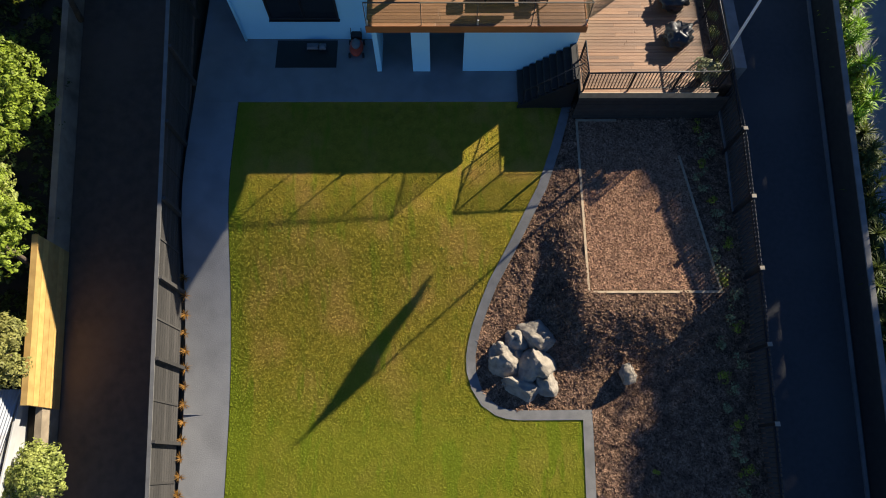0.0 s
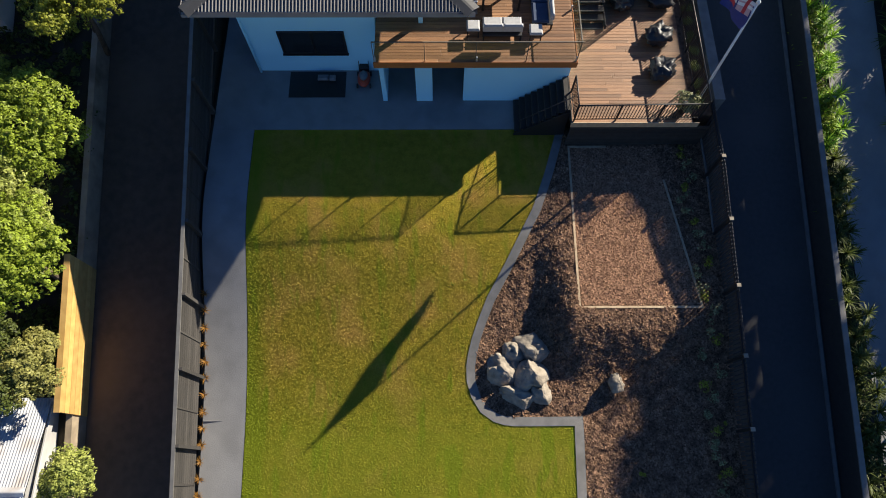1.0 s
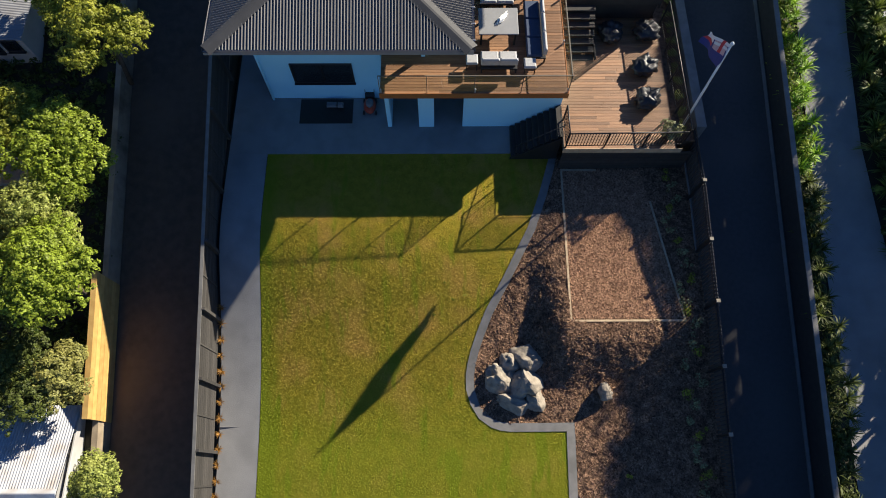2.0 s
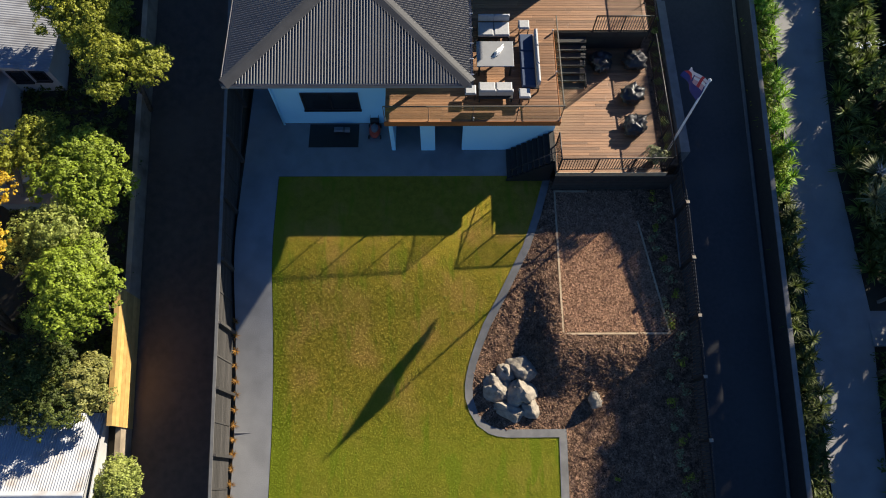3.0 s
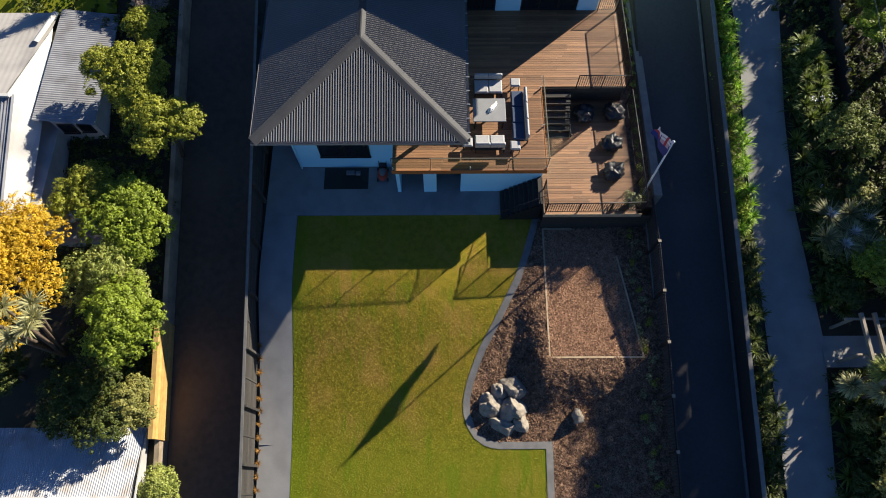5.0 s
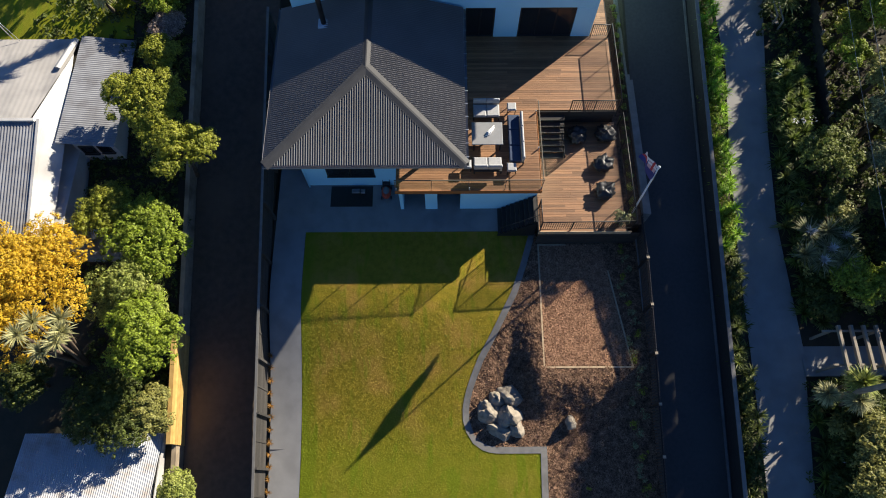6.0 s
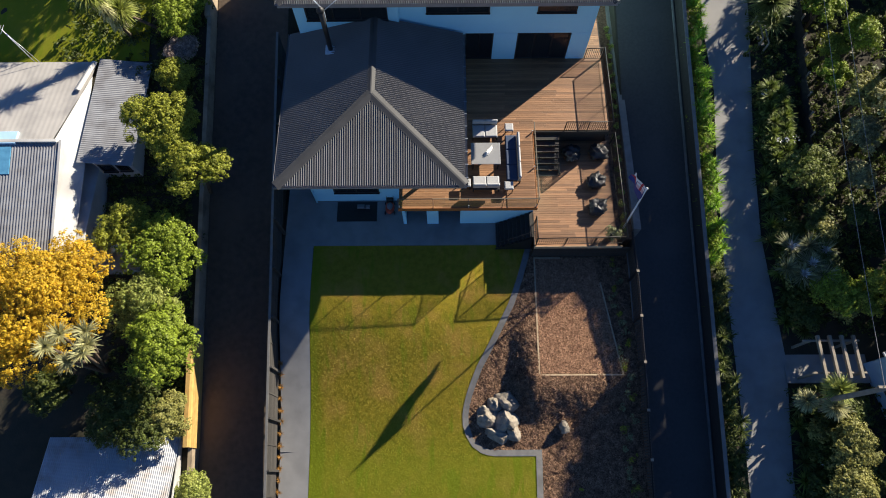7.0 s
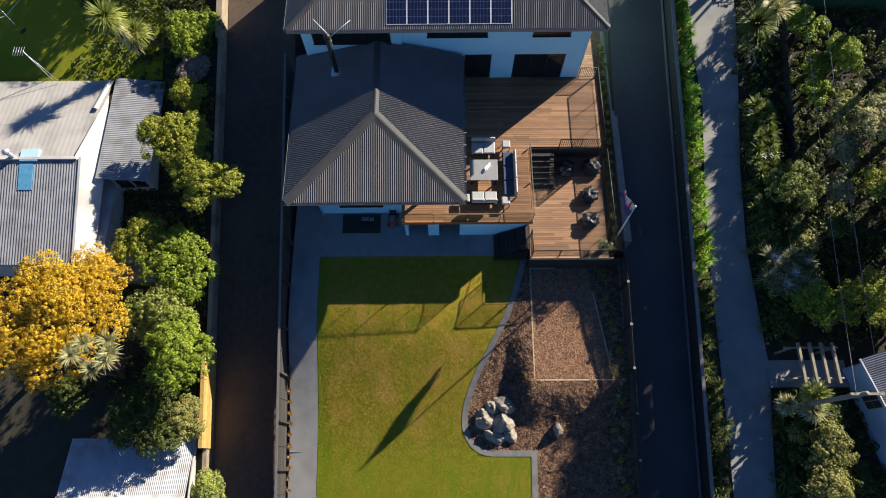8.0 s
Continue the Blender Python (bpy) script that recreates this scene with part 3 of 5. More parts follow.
def cap(name, a, b, width, parent, material=None):
    """A folded cap along a ridge or hip."""
    a, b = Vector(a), Vector(b)
    d = (b - a).normalized()
    s = d.cross(Vector((0, 0, 1))).normalized() * width
    up, dn = Vector((0, 0, 0.09)), Vector((0, 0, 0.0))
    v = [a - s + dn, a - s * 0.15 + up, a + s * 0.15 + up, a + s + dn, b - s + dn, b - s * 0.15 + up, b + s * 0.15 + up, b + s + dn]
    return part(name, mesh_of(name, v, [(0, 1, 5, 4), (1, 2, 6, 5), (2, 3, 7, 6)], material or M["roofcap"]), parent)


cap("hip_cap", (X0, YF, EAVE), (XR, YR, RIDGE), 0.3, house)
cap("hip_cap", (X1, YF, EAVE), (XR, YR, RIDGE), 0.3, house)
cap("ridge_cap", (XR, YR - 0.05, RIDGE), (XR, YB, RIDGE), 0.2, house)


def gutter(a, b, parent):
    a, b = Vector(a), Vector(b)
    s = (b - a).normalized().cross(Vector((0, 0, 1))) * 0.06
    prof = [(-1, 0.06), (-1, -0.06), (1, -0.06), (1, 0.06)]
    v = [p + s * q + Vector((0, 0, h)) for p in (a, b) for q, h in prof]
    v += [p + s * q * 0.8 + Vector((0, 0, h + (0.01 if h < 0 else 0))) for p in (a, b) for q, h in prof]
    f = [(k, k + 1, k + 5, k + 4) for k in range(3)] + [(8 + k, 8 + k + 4, 8 + k + 5, 8 + k + 1) for k in range(3)]
    return part("gutter", mesh_of("gutter", v, f, M["gutter"]), parent)


gutter((X0 - 0.06, YF - 0.07, EAVE - 0.03), (X1 + 0.06, YF - 0.07, EAVE - 0.03), house)
gutter((X0 - 0.07, YF, EAVE - 0.03), (X0 - 0.07, YB, EAVE - 0.03), house)
gutter((X1 + 0.07, YF, EAVE - 0.03), (X1 + 0.07, YB, EAVE - 0.03), house)
for k in range(12):
    y = YF + 0.4 + k * 0.75
    box("gutter_strap", (X1 - 0.02, y, EAVE + 0.02, X1 + 0.15, y + 0.04, EAVE + 0.045), M["alu"], house)

# Rear block
RZ = 8.7
box("rear_wall", (-1.83, 9.32, 5.3, 8.86, 9.5, RZ), M["wall"], house)
for a, b in ((-1.83, 1.8), (3.4, 4.74), (7.78, 8.86)):
    box("rear_wall", (a, 9.32, 2.6, b, 9.5, 5.3), M["wall"], house)
box("rear_bay", (-7.36, 9.08, -0.2, -1.83, 9.5, RZ), M["wall"], house)
box("rear_side", (-7.36, 9.5, -0.2, -7.16, 18.2, RZ), M["wall"], house)
box("rear_side", (8.66, 9.5, -0.2, 8.86, 18.2, RZ), M["wall"], house)
box("rear_end", (-7.16, 18.0, -0.2, 8.66, 18.2, RZ), M["wall"], house)
box("room_floor", (-7.1, 9.5, 2.9, 8.6, 16.4, 3.05), M["room"], house)
box("room_wall", (1.2, 13.0, 3.05, 8.6, 13.1, 5.5), M["wall"], house)
box("room_ceiling", (-7.1, 9.5, 5.5, 8.6, 16.4, 5.6), M["wall"], house)
box("rear_soffit", (-7.72, 8.42, RZ - 0.06, 9.25, 17.9, RZ - 0.02), M["wall"], house)
window("window", -6.75, -2.4, 6.75, 7.95, 9.08, house, 2)
window("window", -0.35, 3.05, 6.95, 7.95, 9.32, house, 1)
window("window", 5.6, 7.7, 6.95, 7.95, 9.32, house, 1)
for a, b, n in ((1.82, 3.4, 1), (4.76, 7.76, 2)):
    d = window("sliding_door", a, b, 3.06, 5.28, 9.42, house, n)
rt = thing("dining_table", "pale timber table inside the sliding door", "table")
box("tabletop", (5.9, 10.2, 3.76, 7.3, 11.1, 3.81), M["beam"], rt)
for x in (6.0, 7.2):
    for y in (10.3, 11.0):
        box("leg", (x - 0.03, y - 0.03, 3.05, x + 0.03, y + 0.03, 3.76), M["beam"], rt)
for x in (5.55, 7.5):
    cu = thing("curtain", "pale gathered curtain behind the sliding door", "curtain", (0, 0, 0), "door curtains")
    v = [(x + 0.028 * q, 9.62 + 0.04 * math.sin(1.6 * q), z) for q in range(11) for z in (3.06, 5.25)]
    part("cloth", mesh_of("cloth", v, [(2 * q, 2 * q + 2, 2 * q + 3, 2 * q + 1) for q in range(10)], M["cloth"], True), cu)
# rear hip roof
RX0, RX1, RY0, RY1, PITCH = -7.8, 9.34, 8.32, 18.2, math.tan(radians(20))
rd = (RY1 - RY0) / 2
sl = math.hypot(rd, rd * PITCH)
ribbed("rear_roof_front", house, M["roof"], (RX0, RY0, RZ), (1, 0, 0), (0, rd, rd * PITCH), RX1 - RX0, lambda s: 0.0, lambda s: sl * min(1, s / rd, (RX1 - RX0 - s) / rd), **STEEL)
ribbed("rear_roof_back", house, M["roof"], (RX0, RY1, RZ), (1, 0, 0), (0, -rd, rd * PITCH), RX1 - RX0, lambda s: 0.0, lambda s: sl * min(1, s / rd, (RX1 - RX0 - s) / rd), **STEEL)
ribbed("rear_roof_west", house, M["roof"], (RX0, RY0, RZ), (0, 1, 0), (rd, 0, rd * PITCH), RY1 - RY0, lambda s: 0.0, lambda s: sl * min(s, 2 * rd - s) / rd, **STEEL)
ribbed("rear_roof_east", house, M["roof"], (RX1, RY0, RZ), (0, 1, 0), (-rd, 0, rd * PITCH), RY1 - RY0, lambda s: 0.0, lambda s: sl * min(s, 2 * rd - s) / rd, **STEEL)
top = RZ + rd * PITCH
cap("hip_cap", (RX0, RY0, RZ), (RX0 + rd, RY0 + rd, top), 0.2, house)
cap("hip_cap", (RX1, RY0, RZ), (RX1 - rd, RY0 + rd, top), 0.2, house)
cap("hip_cap", (RX0, RY1, RZ), (RX0 + rd, RY0 + rd, top), 0.2, house)
cap("hip_cap", (RX1, RY1, RZ), (RX1 - rd, RY0 + rd, top), 0.2, house)
cap("ridge_cap", (RX0 + rd, RY0 + rd, top), (RX1 - rd, RY0 + rd, top), 0.2, house)
gutter((RX0, RY0 - 0.07, RZ - 0.03), (RX1, RY0 - 0.07, RZ - 0.03), house)
gutter((RX1 + 0.07, RY0, RZ - 0.03), (RX1 + 0.07, RY1, RZ - 0.03), house)
gutter((RX0 - 0.07, RY0, RZ - 0.03), (RX0 - 0.07, RY1, RZ - 0.03), house)

# ---- decks ----
deck = thing("deck", "raised hardwood deck with warm brown boards", "deck")
box("fascia", (-1.93, -0.42, 2.76, 5.6, -0.38, 3.08), M["fascia"], deck, "orange-stained timber fascia")
box("fascia", (5.56, -0.38, 2.76, 5.6, 4.35, 3.08), M["fascia"], deck)
box("fascia", (5.6, 4.3, 2.76, 9.95, 4.34, 3.06), M["darkwood"], deck)
box("fascia", (9.93, 4.34, 2.5, 9.97, 13.0, 3.06), M["darkwood"], deck)
box("subfloor", (-1.9, -0.37, 2.8, 5.55, 4.6, 3.03), M["darkwood"], deck)
box("subfloor", (1.5, 4.6, 2.8, 9.9, 9.3, 3.03), M["darkwood"], deck)
box("subfloor", (8.9, 9.3, 2.8, 9.9, 13.0, 3.03), M["darkwood"], deck)
low_deck = thing("lower_deck", "lower hardwood deck terrace with warm brown boards", "deck")
box("fascia", (5.5, -2.14, 1.42, 10.35, -2.1, 1.72), M["beam"], low_deck, "pale timber edge board")
box("fascia", (5.5, -2.1, 1.42, 5.54, 0.0, 1.72), M["darkwood"], low_deck)
box("subfloor", (5.54, -2.1, 1.5, 10.08, 4.5, 1.68), M["darkwood"], low_deck)
for x in (5.7, 7.9, 10.1):
    box("deck_post", (x, -2.0, -0.6, x + 0.12, -1.88, 1.5), M["darkwood"], low_deck)
for k in range(9):
    box("skirt_board", (5.54, -2.09, -0.75 + 0.24 * k, 10.9, -2.06, -0.52 + 0.24 * k), M["darkwood"], low_deck)
box("back_screen", (5.6, 4.5, 0, 9.9, 4.6, 2.8), M["darkwood"], low_deck)

# Glass balustrade of the upper deck
bal = thing("glass_balustrade", "frameless glass balustrade with a slim handrail", "balustrade")
for k in range(4):
    a = -1.85 + k * 1.86
    box("pane", (a, -0.345, 3.1, a + 1.8, -0.333, 4.1), M["clear"], bal)
box("handrail", (-1.9, -0.365, 4.1, 5.6, -0.315, 4.135), M["railgrey"], bal)
for k in range(5):
    box("post", (-1.905 + 1.86 * k, -0.36, 3.06, -1.88 + 1.86 * k, -0.32, 4.1), M["railgrey"], bal)
for k in range(2):
    a = -0.3 + k * 2.3
    box("pane", (5.53, a, 3.1, 5.542, a + 2.22, 4.1), M["clear"], bal)
box("handrail", (5.51, -0.3, 4.1, 5.56, 4.3, 4.135), M["railgrey"], bal)
for x, y in ((-1.86, -0.34), (1.87, -0.34), (5.53, -0.33), (5.53, 2.0), (5.53, 4.25)):
    box("spigot", (x - 0.03, y - 0.03, 3.06, x + 0.03, y + 0.03, 3.3), M["alu"], bal)


def railing(name, a, b, z, label, h=1.0, parent_group="deck railings"):
    """Black steel railing with upright bars between two rails."""
    r = thing(name, label, "railing", (0, 0, 0), parent_group)
    a, b = Vector((*a, z)), Vector((*b, z))
    d = b - a
    n = max(1, round(d.length / 0.115))
    up = Vector((0, 0, 1))
    tube("top_rail", [a + up * h, b + up * h], 0.028, M["black"], r, sides=6)
    tube("bottom_rail", [a + up * 0.1, b + up * 0.1], 0.018, M["black"], r, sides=6)
    bar = mesh_of("bar", *tube_data([(0, 0, 0.1), (0, 0, h)], 0.016, 5), M["black"])
    post = mesh_of("post", *box_data(-0.025, -0.025, -0.1, 0.025, 0.025, h), M["black"])
    np_ = max(1, round(d.length / 1.6))
    for k in range(np_ + 1):
        part("post", post, r).location = a + d * k / np_
    for k in range(1, n):
        part("bar", bar, r).location = a + d * k / n
    return r


RL = "black steel railing with upright bars on the deck edge"
railing("railing", (5.58, -2.05), (10.3, -1.98), 1.75, RL)
railing("railing", (5.58, -2.05), (5.58, -0.75), 1.75, RL)
railing("railing", (10.3, -1.98), (10.28, 4.3), 1.75, RL, 1.2)
railing("railing", (7.35, 4.32), (9.9, 4.32), 3.06, RL)
railing("railing", (9.88, 4.32), (9.88, 9.2), 3.06, RL, 1.15)
railing("railing", (8.9, 9.25), (9.88, 9.25), 3.06, RL)

# Stair between the decks
st = thing("deck_stairs", "open dark timber steps with brown nosings between two decks", "stairs")
for k in range(7):
    y, z = 4.2 - 0.28 * k, 3.06 - 0.187 * (k + 1)
    box("tread", (5.75, y - 0.28, z - 0.05, 7.1, y, z), M["darkwood"], st)
    box("nosing", (5.75, y - 0.3, z - 0.045, 7.1, y - 0.27, z + 0.006), M["railgrey"], st)
box("stringer", (5.64, 2.2, 1.75, 5.72, 4.3, 1.95), M["darkwood"], st)
box("stringer", (7.12, 2.2, 1.75, 7.18, 4.3, 1.95), M["darkwood"], st)
# Stair from the patio up to the lower deck
st = thing("patio_stairs", "dark timber flight of steps against the white wall", "stairs")
for k in range(9):
    x, z = 3.55 + 0.22 * k, 0.19 * (k + 1)
    box("tread", (x, -1.55, z - 0.05, x + 0.26, -0.06, z), M["darkwood"], st)
    box("riser", (x, -1.55, 0.0, x + 0.03, -0.06, z - 0.05), M["darkwood"], st)
v = [(3.5, -1.6, 0), (5.5, -1.6, 0), (5.5, -1.6, 1.72), (3.5, -1.6, 0.12), (3.5, -1.64, 0), (5.5, -1.64, 0), (5.5, -1.64, 1.72), (3.5, -1.64, 0.12)]
part("stringer", mesh_of("stringer", v, [(0, 1, 2, 3), (7, 6, 5, 4), (3, 2, 6, 7), (0, 3, 7, 4)], M["black"]), st)
tube("handrail", [(3.6, -1.6, 1.0), (5.5, -1.6, 2.7)], 0.02, M["black"], st)
for k in range(5):
    tube("baluster", [(3.7 + 0.42 * k, -1.6, 0.2 + 0.36 * k), (3.7 + 0.42 * k, -1.6, 1.08 + 0.375 * k)], 0.012, M["black"], st, sides=5)

# ---- garden ----
frame_ob = thing("bark_pad_frame", "thin pale timber boards edging a rectangular bark pad", "edging")
PZ = 0.06
for a, b in (((5.62, -8.86), (5.70, -2.2)), ((10.12, -8.86), (9.35, -3.7)), ((5.62, -8.9), (10.16, -8.82)), ((5.66, -2.24), (7.2, -2.16))):
    a, b = Vector(a), Vector(b)
    d = (b - a).normalized() if abs(b.x - a.x) < 1 else Vector((1, 0))
    if abs(b.x - a.x) < 1:
        s = Vector((-d.y, d.x)) * 0.04
        a2, b2 = Vector(((a.x + a.x) / 2, a.y)), b
    else:
        s = Vector((0, 1)) * 0.04
        a2, b2 = Vector((a.x, (a.y + b.y) / 2)), Vector((b.x, (a.y + b.y) / 2))
    q = [a2 - s, a2 + s, b2 + s, b2 - s]
    v = [(p.x, p.y, -0.1) for p in q] + [(p.x, p.y, PZ) for p in q]
    part("board", mesh_of("board", v, [(4, 5, 6, 7), (0, 1, 5, 4), (1, 2, 6, 5), (2, 3, 7, 6), (3, 0, 4, 7)], M["beam"]), frame_ob)


def boulder(x, y, z, r, seed, label, turn=0):
    v, f = blob_data((0, 0, 0), r, seed, 0.42, 40, 26, 1.7)
    # facets: press the form against a few planes
    g = random.Random(seed)
    planes = [(Vector((g.uniform(-1, 1), g.uniform(-1, 1), g.uniform(-0.2, 1))).normalized(), g.uniform(0.6, 0.85)) for _ in range(7)]
    out = []
    for p in v:
        p = Vector(p)
        for n, k in planes:
            lim = k * math.sqrt((n.x * r[0]) ** 2 + (n.y * r[1]) ** 2 + (n.z * r[2]) ** 2)
            e = p.dot(n) - lim
            if e > 0:
                p -= n * e * 0.9
        out.append(p + p.normalized() * 0.05 * noise.noise(p * 5.0 + Vector((seed, 0, 0))))
    ob = tagged(part("boulder", mesh_of("boulder", out, f, M["rock"], True)), label, "rock", "boulders on the bark bank")
    ob.matrix_world = pose(x, y, z, 0, 0, turn)
    return ob


RK = "large pale weathered boulder on brown bark"
for k, (x, y, z, r, turn) in enumerate((
    (3.22, -10.2, -1.22, (0.46, 0.5, 0.46), 10), (4.0, -10.08, -1.15, (0.82, 0.62, 0.56), -12), (2.86, -10.95, -1.45, (0.78, 0.6, 0.56), -28),
    (3.86, -10.98, -1.28, (0.74, 0.66, 0.66), 15), (3.42, -11.78, -1.62, (1.0, 0.52, 0.52), -8), (4.2, -11.68, -1.5, (0.5, 0.56, 0.56), 20),
    (3.3, -10.62, -1.5, (0.62, 0.5, 0.42), 0), (3.05, -11.5, -1.6, (0.42, 0.36, 0.36), 40))):
    boulder(x + 0.04, y - 0.06, z - 0.06, (1.04 * r[0], 0.96 * r[1], 0.94 * r[2]), k + 3, RK, turn)
boulder(6.94, -11.52, -0.85, (0.24, 0.42, 0.3), 21, "single small pale boulder half sunk in bark", 10)
boulder(2.68, -10.42, -1.12, (0.13, 0.12, 0.12), 22, "small loose stone beside the boulders")


def leafy(name, label, category, base, blobs, count, size, leaf, seed, trunk=0.12, shell=0.4, group="", flatness=0.5, aspect=1.0, limbs=5):
    """A tree or shrub: a tapered trunk with limbs, and a crown of small leaves in clumps."""
    t = thing(name, label, category, (0, 0, 0), group)
    g = random.Random(seed)
    cen = Vector((sum(b[0] for b in blobs) / len(blobs), sum(b[1] for b in blobs) / len(blobs), sum(b[2] for b in blobs) / len(blobs)))
    b0 = Vector(base)
    data = [tube_data([b0, b0.lerp(cen, 0.5) + Vector((0.1, 0.05, 0)), cen], [trunk, trunk * 0.75, trunk * 0.35], 7)]
    for k in range(limbs):
        b = blobs[k % len(blobs)]
        p = Vector(b[:3]) + Vector((g.uniform(-0.5, 0.5) * b[3], g.uniform(-0.5, 0.5) * b[4], g.uniform(-0.2, 0.4) * b[5]))
        q = b0.lerp(cen, g.uniform(0.35, 0.7))
        data.append(tube_data([q, q.lerp(p, 0.5) + Vector((0, 0, 0.1)), p], [trunk * 0.5, trunk * 0.35, trunk * 0.12], 5))
    part("trunk", mesh_of("trunk", *join(*data), M["bark"], True), t)
    part("crown", mesh_of("crown", *leaves_data(blobs, count, size, seed, shell, flatness, aspect), L[leaf]), t)
    return t


def crowd(c, r, n, seed, rr=(0.35, 0.55), flat=0.7):
    """Several smaller ellipsoids spread over a crown of radius r round c."""
    g = random.Random(seed)
    out = [(c[0], c[1], c[2] - 0.1 * r, 0.62 * r, 0.62 * r, 0.62 * r * flat)]
    for _ in range(n):
        a, k = g.uniform(0, 6.283), math.sqrt(g.random())
        s = r * g.uniform(*rr)
        out.append((c[0] + math.cos(a) * k * (r - s * 0.6), c[1] + math.sin(a) * k * (r - s * 0.6), c[2] + (1 - k) * r * flat * 0.6 * g.uniform(0.5, 1.2), s, s, s * flat))
    return out


def gz(x, y):
    return ground_z(x, y)


# trees and shrubs by the neighbour's house
for nm, x, y, z, r, leaf, seed, lab in (
    ("tree", -15.0, 4.4, 4.6, 1.75, "lime", 11, "bushy lime-green tree above the retaining wall"),
    ("tree", -14.3, 3.2, 4.3, 1.2, "lime", 10, "bushy lime-green tree above the retaining wall"),
    ("tree", -12.9, 1.6, 4.0, 1.65, "lime", 12, "bushy olive-green tree leaning over the drive"),
    ("tree", -14.5, -2.6, 2.4, 2.05, "mid", 13, "dense mid-green tree beside the drive"),
    ("tree", -16.8, -1.2, 2.4, 1.5, "lime", 14, "yellow-green shrubby tree by the house"),
    ("tree", -15.0, -5.2, 2.0, 1.95, "pale", 15, "pale green broadleaf tree beside the drive"),
    ("tree", -13.7, -7.8, 2.6, 2.0, "mid", 16, "feathery mid-green tree over the drive wall"),
    ("shrub", -14.7, 7.7, 3.9, 1.0, "lime", 17, "clipped lime-green shrub above the wall"),
    ("shrub", -14.8, 9.6, 3.6, 0.95, "twig", 18, "bare twiggy grey-pink shrub"),
    ("tree", -15.0, 12.0, 4.2, 1.6, "mid", 19, "dark green shrub in the shade of a wall"),
    # the next four stand out of view, added to shade the neighbour's grass
    ("tree", -17.6, 18.4, 8.2, 2.3, "dark", 25, "unseen tall dark tree added to shade the neighbour's garden"),
    ("tree", -20.0, 21.0, 7.0, 3.2, "dark", 26, "unseen tall dark tree added to shade the neighbour's garden"),
    ("tree", -25.0, 21.5, 6.5, 2.8, "dark", 27, "unseen tall dark tree added to shade the neighbour's garden"),
    ("tree", -14.5, 22.2, 8.4, 2.7, "dark", 28, "unseen tall dark tree added to shade the neighbour's garden"),
    ("shrub", -16.2, -11.0, -0.1, 2.1, "dark", 20, "dark shaded shrub beside the shed"),
    ("shrub", -14.2, -10.9, -0.2, 1.2, "olive", 21, "olive-green shrub beside the shed roof"),
    ("shrub", -12.95, -14.6, -1.9, 0.9, "pale", 22, "light green shrub at the drive's edge"),
    ("shrub", -20.5, -9.5, -0.2, 1.2, "dark", 24, "dark shaded shrub under the trees"),
):
    leafy(nm, lab, "tree" if nm == "tree" else "shrub", (x - 0.2, y + 0.1, gz(min(x, -13.7), y) - 0.1), crowd((x, y, z), r * 1.1, 15, seed, (0.28, 0.48)), int(13000 * r), 0.054 if leaf != "twig" else 0.05, leaf, seed)
leafy("wattle_tree", "large tree in golden yellow bloom", "tree", (-20.5, -5.0, -0.6), crowd((-20.2, -5.6, 3.2), 3.9, 44, 31, (0.18, 0.32)), 130000, 0.042, "gold", 31, 0.25)


def cabbage_tree(x, y, z, leaf, seed, label, heads=3, lean=(0.5, 0.2), ln=0.95, skirt=0.0):
    t = thing("cabbage_tree", label, "tree")
    b = Vector((x + lean[0] * 2, y - lean[1] * 2, gz(x, y) - 0.1))
    g = random.Random(seed)
    for k in range(heads):
        hx, hy = x + 0.95 * math.cos(2.4 * k) * (heads > 1), y + 0.8 * math.sin(2.4 * k) * (heads > 1)
        hz = z + g.uniform(-0.3, 0.3)
        tube("trunk", [b, b.lerp(Vector((hx, hy, hz)), 0.6), (hx, hy, hz)], [0.13, 0.09, 0.06], M["bark"], t)
        part("leaf_head", mesh_of("leaf_head", *strap_data((hx, hy, hz), 240 if heads == 1 else 110, ln, 0.03, seed * 10 + k, 1.1, 1.0), L[leaf]), t)
        if heads == 1:
            part("lower_leaves", mesh_of("lower_leaves", *strap_data((hx, hy, hz - 0.1), 200, ln * 0.95, 0.03, seed * 10 + 7, 0.3, 1.3), L[leaf]), t)
        if skirt:
            top = Vector((hx, hy, hz))
            rings = [strap_data(top.lerp(b, q / 9 * skirt / 3.5), 46, 0.75, 0.03, seed * 20 + q, 0.1, 2.6) for q in range(9)]
            part("dead_leaf_skirt", mesh_of("dead_leaf_skirt", *join(*rings), L["tuft"]), t, "straw-coloured hanging dead leaves")
    return t


cabbage_tree(-18.85, 10.9, 6.9, "pale", 41, "tall spiky cabbage tree with pale green head", 1, (0.3, -0.1), 1.3, 2.6)
cabbage_tree(-18.15, 11.45, 5.1, "pale", 43, "shorter leaning cabbage tree with one pale green head", 1, (1.0, 0.0), 1.1)
cabbage_tree(-17.0, -8.1, 4.9, "tuft", 42, "spiky grey-green cabbage tree heads among yellow bloom", 6, (-0.8, 0.1), 0.75)

